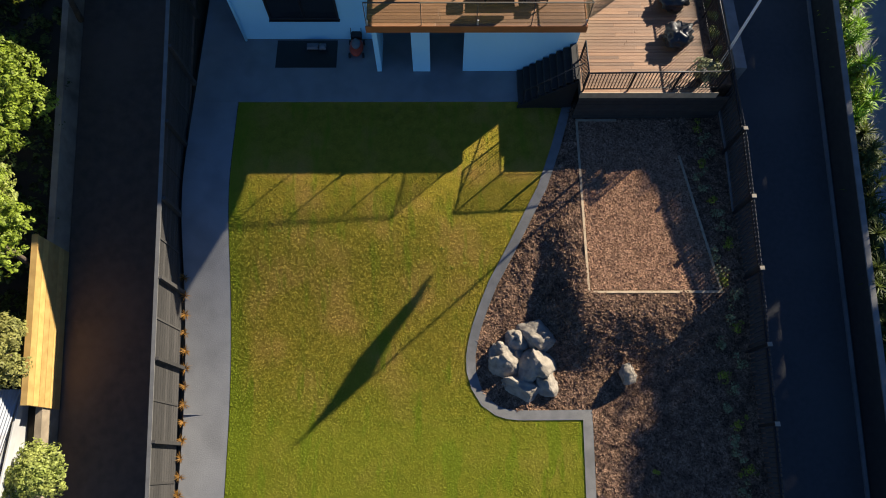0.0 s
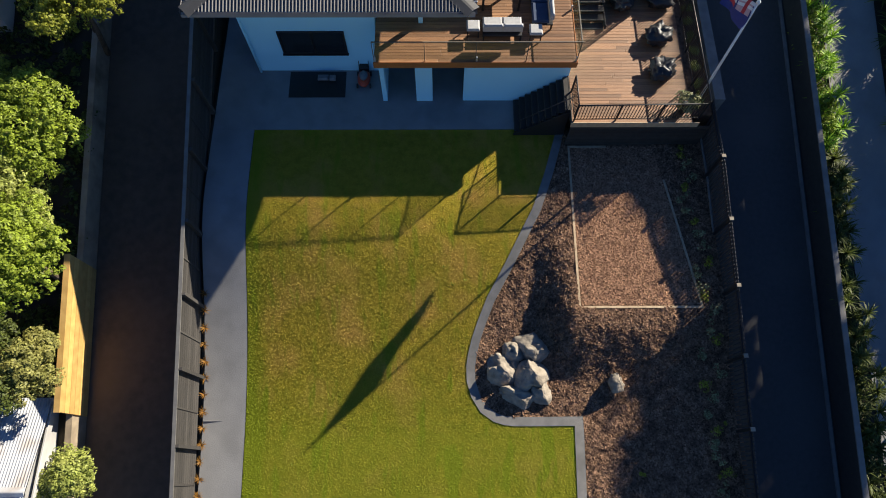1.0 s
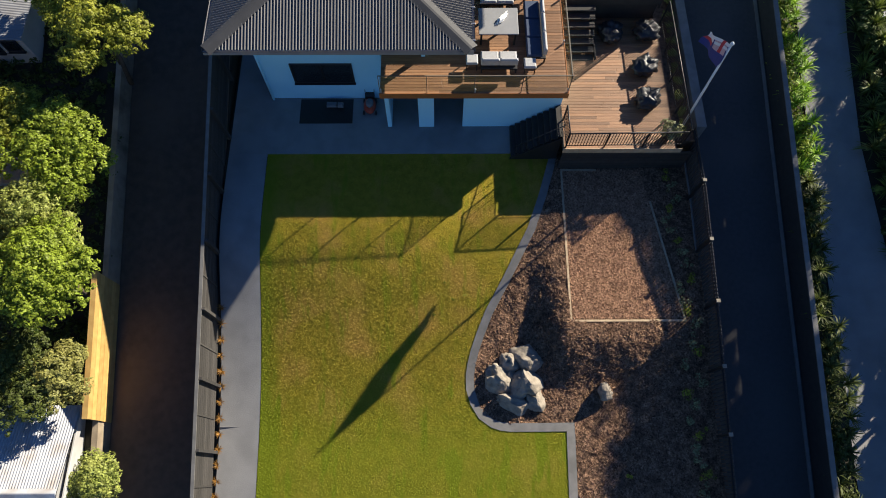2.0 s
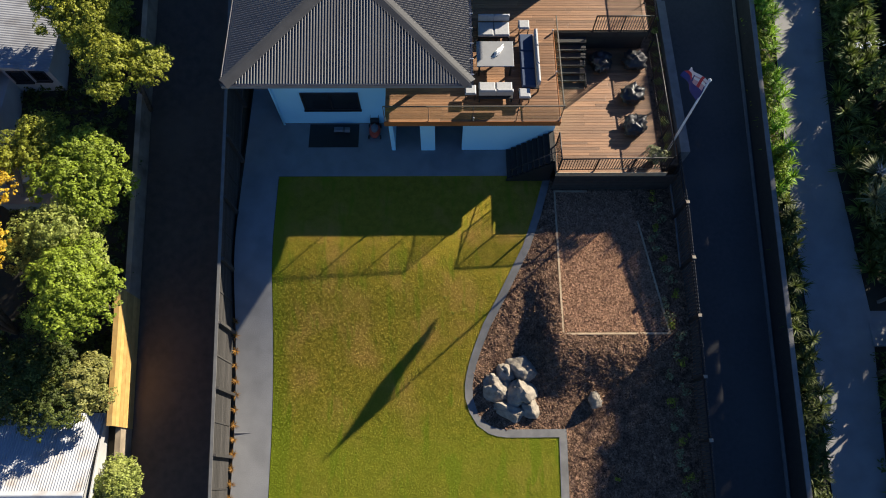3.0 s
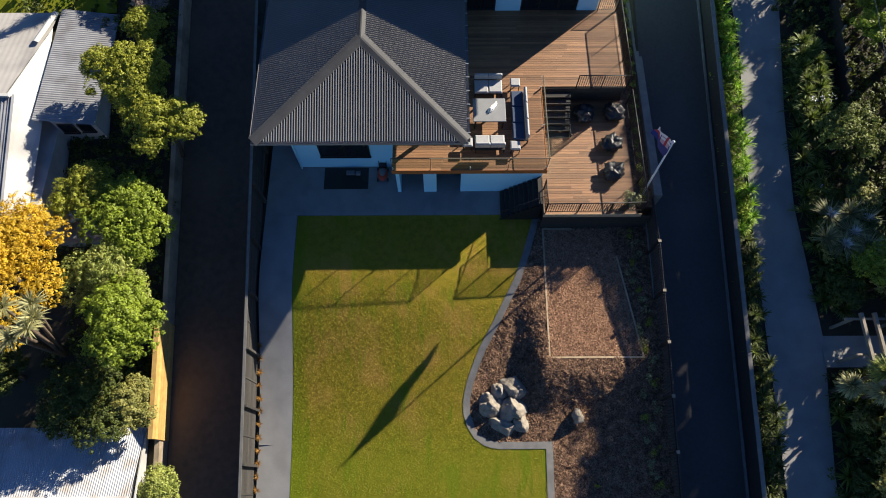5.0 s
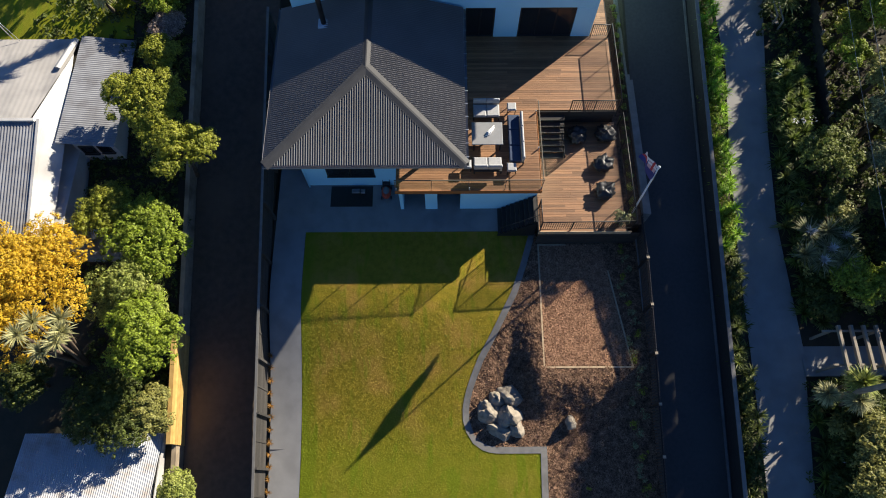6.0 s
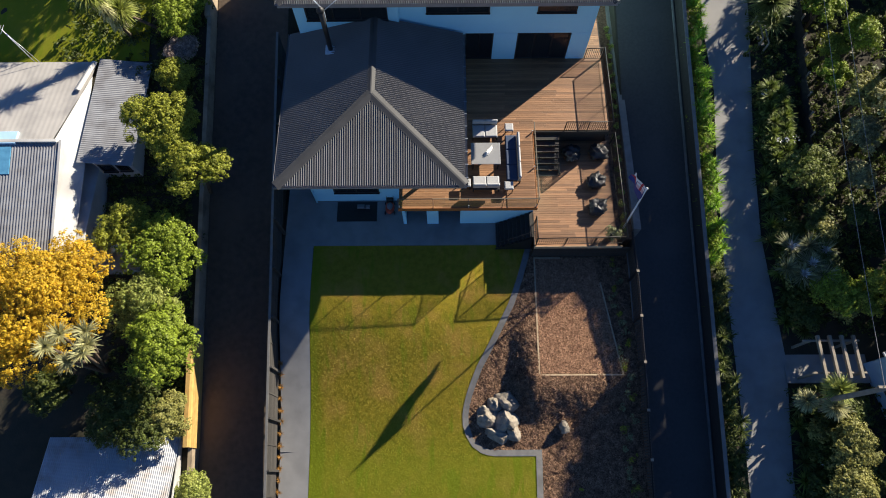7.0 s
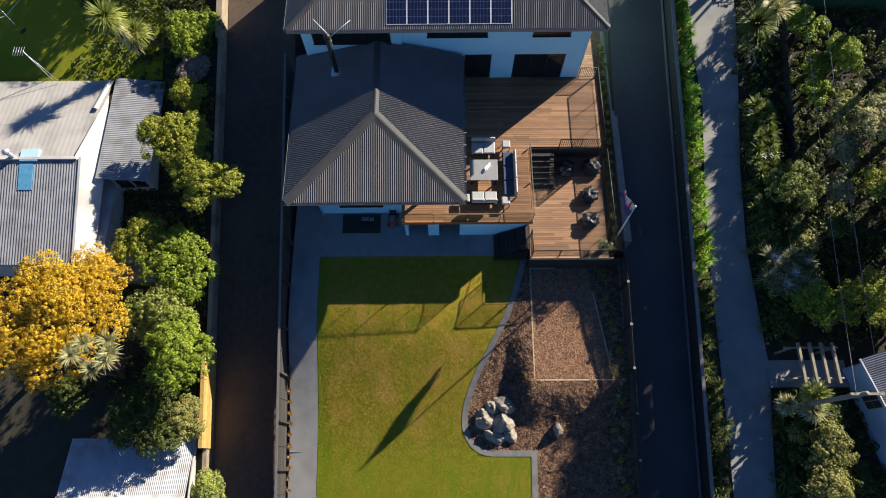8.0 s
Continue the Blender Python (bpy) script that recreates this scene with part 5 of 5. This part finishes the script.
array = thing("solar_array", "solar panel array in two rows on the dark roof", "solar panels")
for r in range(2):
    for c in range(6):
        o = Vector((-2.46 + 1.112 * c, RY0, RZ)) + up_v * (0.25 + 1.66 * r) + nrm * 0.09
        sp = new("solar_panel")
        sp.parent = array

        def face(name, a0, a1, b0, b1, h, material):
            v = [o + Vector((1, 0, 0)) * a + up_v * b + nrm * hh for hh in (h - 0.03, h) for a, b in ((a0, b0), (a1, b0), (a1, b1), (a0, b1))]
            return part(name, mesh_of(name, v, [(4, 5, 6, 7), (0, 1, 5, 4), (1, 2, 6, 5), (2, 3, 7, 6), (3, 0, 4, 7)], material), sp)

        face("panel_frame", 0, 1.1, 0, 1.62, 0.0, M["flagwhite"])
        for i in range(6):
            for j in range(4):
                face("cell", 0.035 + 0.173 * i, 0.035 + 0.173 * i + 0.16, 0.035 + 0.388 * j, 0.035 + 0.388 * j + 0.37, 0.006, M["pv"])

# ---- right side planting ----
hedge = thing("hedge", "leafy green hedge along the path, its shaded stretch coloured darker", "hedge")
for k in range(20):
    y0 = -20 + 2.16 * k
    hv = [(15.68 + 0.1 * math.sin(3 * k + q), y0 + 0.72 * q, rpath_z(y0 + 0.72 * q) + 0.55 + 0.12 * math.sin(k * 1.7 + q), 0.5, 0.6, 0.7) for q in range(3)]
    g = random.Random(820 + k)
    tufts = [strap_data((15.72 + g.uniform(-0.38, 0.45), y0 + g.uniform(-0.2, 2.0), rpath_z(y0 + 1) + g.uniform(0.75, 1.25)), 34, 0.62, 0.022, 830 + 20 * k + q, 1.15, 1.2) for q in range(11)]
    # below y -3.2 the hedge's shade is put into darker leaf colours
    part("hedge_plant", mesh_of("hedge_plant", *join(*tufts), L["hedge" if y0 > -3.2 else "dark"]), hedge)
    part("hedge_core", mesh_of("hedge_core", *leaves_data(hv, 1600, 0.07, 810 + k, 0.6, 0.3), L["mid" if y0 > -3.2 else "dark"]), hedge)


def flax(x, y, z, leaf, seed, label, n=120, ln=1.3, blooms=0):
    t = thing("flax_bush", label, "shrub", (0, 0, 0), "flax bushes on the bank")
    part("leaves", mesh_of("leaves", *strap_data((x, y, z), n, ln, 0.035, seed, 1.2, 1.1), L[leaf]), t)
    if blooms:
        part("bloom", mesh_of("bloom", *leaves_data([(x, y, z + 0.7, 0.9, 0.9, 0.25)], blooms, 0.07, seed, 0.9, 0.2, 1.0, 12), L["white"]), t)
    return t


rng = random.Random(7)
# low strappy edging in two ragged rows along the path
for k in range(66):
    y = -17 + 0.46 * k
    if -9.7 < y < -6.8 or 8.0 < y < 11.4:
        continue
    x = rp_r(y) + 0.25 + 0.75 * (k % 2) + rng.uniform(0, 0.35)
    flax(x, y, rpath_z(y) + rng.uniform(0.1, 0.3), "flax" if k % 3 else "agap", 200 + k, "dark strappy clump edging the path", 70, 0.85, 10 if k % 9 == 0 else 0)
flax(19.95, 12.3, 4.0, "flax", 260, "large flax bush with arching leaves overhanging the path", 420, 1.75)
flax(21.2, 13.2, 4.2, "tuft", 261, "large flax bush with pale variegated leaves", 260, 1.5)
flax(20.1, 11.3, 3.6, "flax", 262, "large flax bush with arching leaves overhanging the path", 200, 1.3)
for k in range(13):
    x, y = 19.75 + 0.75 * (k % 2) + rng.uniform(-0.1, 0.2), 3.3 + 0.36 * k
    flax(x, y, rpath_z(y) + 0.75, "agap", 270 + k, "dense strappy bush with sunlit leaf tips", 150, 0.8, 10 if k < 4 else 0)
    leafy("border_shrub", "leafy dark green shrub in the border", "shrub", (x, y, rpath_z(y) - 0.1), crowd((x, y, rpath_z(y) + 0.75), 0.62, 6, 760 + k), 1300, 0.065, "dark", 760 + k, 0.05, group="border shrubs by the path", limbs=3)
for k in range(40):
    y = -17.0 + 0.85 * (k // 2) + 0.4 * (k % 2)
    if -10.2 < y < -6.0 or y > 2.2:
        continue
    x = rp_r(y) + 1.15 + 1.15 * (k % 2) + 0.2 * math.sin(k * 1.9)
    leafy("border_shrub", "leafy dark green shrub in the border", "shrub", (x, y, rpath_z(y) - 0.1), crowd((x, y, rpath_z(y) + 1.0 + 0.75 * (k % 2)), 0.85, 7, 700 + k), 2300, 0.07, ("dark", "dark", "olive", "dark", "dark")[k % 5], 700 + k, 0.06, group="border shrubs by the path", limbs=3)
for nm, x, y, z, r, leaf, seed, lab in (
    ("conifer", 21.1, 1.95, 2.7, 1.5, "fir", 301, "rounded bushy green conifer"),
    ("tree", 22.95, 12.0, 4.4, 1.25, "mid", 303, "bright green broadleaf tree on the shaded bank"),
    ("tree", 24.9, 10.0, 4.2, 1.3, "mid", 304, "bright green broadleaf tree on the shaded bank"),
    ("tree", 23.4, 9.7, 3.5, 0.95, "lime", 305, "green shrubby tree on the shaded bank"),
    ("tree", 23.3, 8.1, 3.3, 1.0, "mid", 321, "green shrubby tree on the shaded bank"),
    ("tree", 24.6, 6.4, 3.6, 1.3, "olive", 306, "dry olive-coloured tree on the bank"),
    ("tree", 26.2, 5.2, 4.2, 1.7, "tuft", 322, "pale straw-green twiggy tree on the bank"),
    ("tree", 24.2, 4.0, 3.2, 1.1, "grey", 323, "grey-green twiggy shrub on the bank"),
    ("tree", 25.7, 1.6, 3.7, 1.25, "lime", 324, "yellow-green tree in sunlight on the bank"),
    ("tree", 23.7, 1.8, 2.6, 0.95, "grey", 325, "grey-green speckled shrub in shade"),
    ("tree", 23.3, -0.6, 2.3, 0.8, "dark", 310, "dark green shrub in shade on the bank"),
    ("tree", 21.3, -4.7, 1.7, 1.35, "mid", 317, "dark green shrub in shade on the bank"),
    ("tree", 24.2, -4.7, 2.1, 1.6, "lime", 309, "lime-green tree beside the blue cottage"),
    ("tree", 22.9, -5.2, 1.6, 1.0, "lime", 320, "lime-green shrub beside the blue cottage"),
    ("tree", 25.8, -5.8, 1.9, 1.4, "lime", 318, "lime-green tree beside the blue cottage"),
    ("tree", 21.2, -12.3, 0.5, 1.45, "olive", 311, "sunlit yellow-green tree beside the path"),
    ("tree", 20.8, -14.6, 0.3, 1.4, "olive", 312, "sunlit yellow-green tree beside the path"),
    ("shrub", 22.6, -14.2, -0.3, 1.0, "dark", 319, "dark green shrub below the cottage window"),
    ("tree", 26.3, 18.0, 6.0, 2.4, "dark", 313, "dark green tree at the far end of the path"),
):
    leafy(nm, lab, "shrub" if nm == "shrub" else "tree", (x, y, rpath_z(y) - 0.1), crowd((x, y, z), r, 14, seed, (0.25, 0.42)), int(6500 * r), 0.062, leaf, seed)
leafy("shrub", "grey-green spiky shrub with pale flower heads", "shrub", (20.2, -3.0, rpath_z(-3) - 0.1), crowd((20.2, -3.0, 1.1), 1.15, 10, 302), 5200, 0.075, "dark", 302)
for k, (x, y) in enumerate(((19.4, -2.3), (21.15, -2.55), (20.3, -3.3), (19.75, -3.9), (20.5, -2.2), (19.0, -3.5), (20.9, -3.9))):
    sb = thing("spiky_bush", "spiky grey cordyline head with pale blooms" if k < 4 else "spiky dark grey-green cordyline head", "shrub", (0, 0, 0), "spiky heads")
    part("leaf_head", mesh_of("leaf_head", *strap_data((x, y, 1.75), 130, 0.95, 0.028, 320 + k, 1.0, 0.8), L["grey"]), sb)
    if k < 4:
        part("flower_head", mesh_of("flower_head", *strap_data((x, y, 2.0), 90, 0.42, 0.022, 340 + k, 1.3, 0.6), L["white"]), sb)
cabbage_tree(20.3, -9.95, 1.6, "pale", 331, "spiky yellow-green cabbage tree beside a power pole", 1, (0.0, 0.0), 0.95)
cabbage_tree(19.15, -10.35, 1.0, "tuft", 332, "straw-coloured cabbage tree head in seed", 1, (0.2, 0.0), 0.7)
cabbage_tree(20.1, -10.75, 1.5, "tuft", 333, "straw-coloured cabbage tree head in seed", 1, (0.2, 0.0), 0.8)

# tall shelter trees that shade the drives
for x, y, z, seed in ((29.7, 6.9, 11.5, 357), (29.2, 10.5, 11.9, 352), (29.0, 14.5, 12.6, 353), (29.6, 18.5, 13.2, 354), (27.5, 20.1, 12.0, 355), (25.7, 22.4, 11.4, 356)):
    crown = [(x + 0.25 * math.sin(3 * q + seed), y + 0.75 * q, z + 0.2 * math.sin(5 * q), 1.25, 1.0, 0.6) for q in range(-3, 4)]
    leafy("tree", "tall dark shelter tree rising beyond the garden", "tree", (x + 1.2, y + 1, 1.5), crown, 8000, 0.2, "dark", seed, 0.25)
y = 2.4
leafy("tree", "dark shelter tree in a row beyond the bank garden", "tree", (28.6, y + 0.3, rpath_z(y) - 0.1), crowd((28.3, y, 7.1), 1.85, 12, 360), 5000, 0.16, "dark", 360, 0.2)
leafy("tree", "tall dark shelter tree rising beyond the garden", "tree", (29.5, 1.5, -0.2), crowd((28.9, 0.9, 10.8), 3.9, 22, 351, (0.35, 0.55), 0.3), 9000, 0.2, "dark", 351, 0.3)

# belt of trees out of view, added to block sun from path and bank
for k in range(9):
    y = -13.5 + 2.0 * k
    leafy("tree", "unseen dense dark tree in a belt added to shade the bank", "tree", (30.0, y, rpath_z(y) - 0.1), crowd((30.0, y, rpath_z(y) + 3.1 + 0.3 * math.sin(2.1 * k)), 1.75, 12, 380 + k, (0.35, 0.55), 1.1), 3600, 0.16, "dark", 380 + k, 0.15, group="shelter belt", limbs=3)

gc = [(20.0 + 1.1 * k + 0.3 * math.sin(5 * j), -20 + 1.0 * j, rpath_z(-20 + j) + 0.1, 0.75, 0.75, 0.4) for k in range(9) for j in range(40) if not (-9.8 < -20 + j < -6.2)]
tagged(part("ground_cover", mesh_of("ground_cover", *leaves_data(gc, 75000, 0.085, 901, 0.6, 0.4), L["dark"])), "dense dark green ground cover on the bank", "plants", "", "stuff")
gl = [(-14.4 - 1.1 * k + 0.3 * math.sin(5 * j), -20 + 1.0 * j, ground_z(-14.4 - 1.1 * k, -20 + j) + 0.05, 0.7, 0.7, 0.3) for k in range(8) for j in range(42) if not (-19 < -20 + j < -11.2) and (k < 5 or j > 29)]
tagged(part("undergrowth", mesh_of("undergrowth", *leaves_data(gl, 42000, 0.09, 902, 0.6, 0.4), L["dark"])), "dark low undergrowth beneath the neighbour's trees", "plants", "", "stuff")

bf = thing("bank_fence", "dark weathered timber fence along the planted bank", "fence")
for k in range(9):
    y0 = 3.4 + 1.24 * k
    x0, z0 = 21.9 + 0.045 * (y0 - 3.4), rpath_z(y0)
    for q in range(7):
        yy = y0 + 0.177 * q
        box("board", (x0, yy, z0 - 0.2, x0 + 0.03, yy + 0.168, z0 + 1.15 + 0.03 * math.sin(3.1 * q + k)), M["darkwood"], bf)
    box("post", (x0 + 0.03, y0 - 0.05, z0 - 0.2, x0 + 0.13, y0 + 0.05, z0 + 1.25), M["oldpole"], bf)
    box("rail", (x0 + 0.03, y0 + 0.06, z0 + 0.95, x0 + 0.08, y0 + 1.18, z0 + 1.05), M["cap"], bf)
hr = thing("hand_rail", "weathered timber handrail beside garden steps", "railing")
for k, (x, y) in enumerate(((19.65, 12.2), (19.95, 11.9))):
    for q in range(2):
        yy = y - 1.5 * q
        box("post", (x - 0.04 + 0.2 * q, yy - 0.04, rpath_z(yy) - 0.1, x + 0.04 + 0.2 * q, yy + 0.04, rpath_z(yy) + 0.95), M["oldpole"], hr)
    tube("rail", [(x, y, rpath_z(y) + 0.98), (x + 0.2, y - 1.5, rpath_z(y - 1.5) + 0.98)], 0.045, M["cap"], hr)
for q in range(4):
    yy = 12.0 - 0.4 * q
    box("tread", (19.7 + 0.05 * q, yy - 0.14, rpath_z(yy) + 0.32, 20.05 + 0.05 * q, yy + 0.14, rpath_z(yy) + 0.38), M["cap"], hr)

pg = thing("pergola", "weathered grey timber pergola over a gate path", "pergola")
for k in range(4):
    x = 20.35 + 0.63 * k
    v, f = box_data(x - 0.07, -9.25, 0.9, x + 0.07, -7.0, 1.08)
    part("rafter", mesh_of("rafter", v, f, M["oldpole"]), pg)
for y in (-7.25, -8.95):
    box("beam", (19.6, y - 0.05, 0.78, 22.6, y + 0.05, 0.9), M["oldpole"], pg)
    for x in (20.0, 22.4):
        box("post", (x - 0.06, y - 0.06, -1.6, x + 0.06, y + 0.06, 0.78), M["oldpole"], pg)
box("gate_path", (19.4, -9.2, -1.5, 24.0, -7.0, -1.02), M["oldpath"], None)
tagged(bpy.data.objects["gate_path"], "pale concrete landing under the pergola", "path", "", "structure")

ct = thing("blue_cottage", "pale blue weatherboard cottage with a grey iron roof", "house")
turn = radians(17)
ct.matrix_world = Matrix.Translation((23.3, -8.0, 0)) @ Matrix.Rotation(turn, 4, "Z") @ Matrix.Translation((-23.6, 8.0, 0))
box("wall", (24.0, -16.0, -3.0, 30.0, -8.3, 1.6), M["bluepaint"], ct)
ribbed("roof", ct, M["oldzinc"], (23.6, -16.3, 1.6), (0, 1, 0), (3.6, 0, 1.3), 8.3, lambda s: 0.0, lambda s: 3.83)
ribbed("roof", ct, M["oldzinc"], (30.6, -16.3, 1.6), (0, 1, 0), (-3.4, 0, 1.3), 8.3, lambda s: 0.0, lambda s: 3.64)
box("gutter", (23.48, -16.3, 1.5, 23.6, -8.0, 1.6), M["whitepaint"], ct)
for y in (-10.3, -13.6):
    w = thing("window", "", "")
    w.parent = ct
    box("frame", (23.95, y - 0.5, -0.6, 23.99, y + 0.5, 0.8), M["whitepaint"], w)
    for a, b in ((-0.42, -0.03), (0.03, 0.42)):
        for c, d in ((-0.52, 0.06), (0.12, 0.72)):
            box("pane", (23.93, y + a, c, 23.952, y + b, d), M["glass"], w)

up = thing("power_pole", "weathered timber power pole with cross-arm", "pole", (19.95, -10.4, -1.7))
tube("pole", [(0, 0, 0), (0, 0, 8.1)], [0.16, 0.11], M["oldpole"], up)
box("cross_arm", (-0.6, -0.06, 7.7, 1.0, 0.06, 7.82), M["oldpole"], up)
for k, dx in enumerate((-0.35, 0.8)):
    pts = []
    for q in range(17):
        s = q / 16
        pts.append((19.95 + dx + 3.6 * s, -10.4 + 44 * s, 6.15 + 3.0 * s - 0.9 * 4 * s * (1 - s)))
    tagged(part("power_cable", mesh_of("power_cable", *tube_data(pts, 0.012, 4), M["grey"])), "thin overhead power cable from the pole", "cable", "power cables")

gn = thing("green_screen", "dark green shade-cloth screen behind the bank garden", "fence")
box("cloth", (23.2, 14.6, 2.2, 32.0, 14.65, 4.4), M["greenmesh"], gn)
for x in (23.2, 26.1, 29.0, 31.9):
    box("post", (x, 14.66, 2.0, x + 0.08, 14.74, 4.5), M["darkwood"], gn)

# ---- deck boards, last ----
board = mesh_of("board", *box_data(0, 0.002, -0.025, 1, 0.137, 0, 0.004), M["deckwood"])


def boards(parent, x0f, x1f, y0, y1, z):
    y, k = y0, 0
    while y < y1 - 0.05:
        x0, x1 = x0f(y), x1f(y)
        g = random.Random(int(y * 1000) + 7)
        cut = x0 + (x1 - x0) * g.uniform(0.3, 0.7)
        for a, b in ((x0, cut - 0.002), (cut + 0.002, x1)):
            o = part("board", board, parent)
            o.location, o.scale = (a, y, z), (b - a, 1, 1)
        y += 0.141


boards(deck, lambda y: -1.9 if y < 4.55 else 1.48, lambda y: 5.6 if y < 4.28 else 9.92, -0.38, 9.28, 3.06)
boards(deck, lambda y: 8.9, lambda y: 9.92, 9.29, 13.0, 3.06)
boards(low_deck, lambda y: 5.52, lambda y: 10.1, -2.12, 4.45, 1.71)
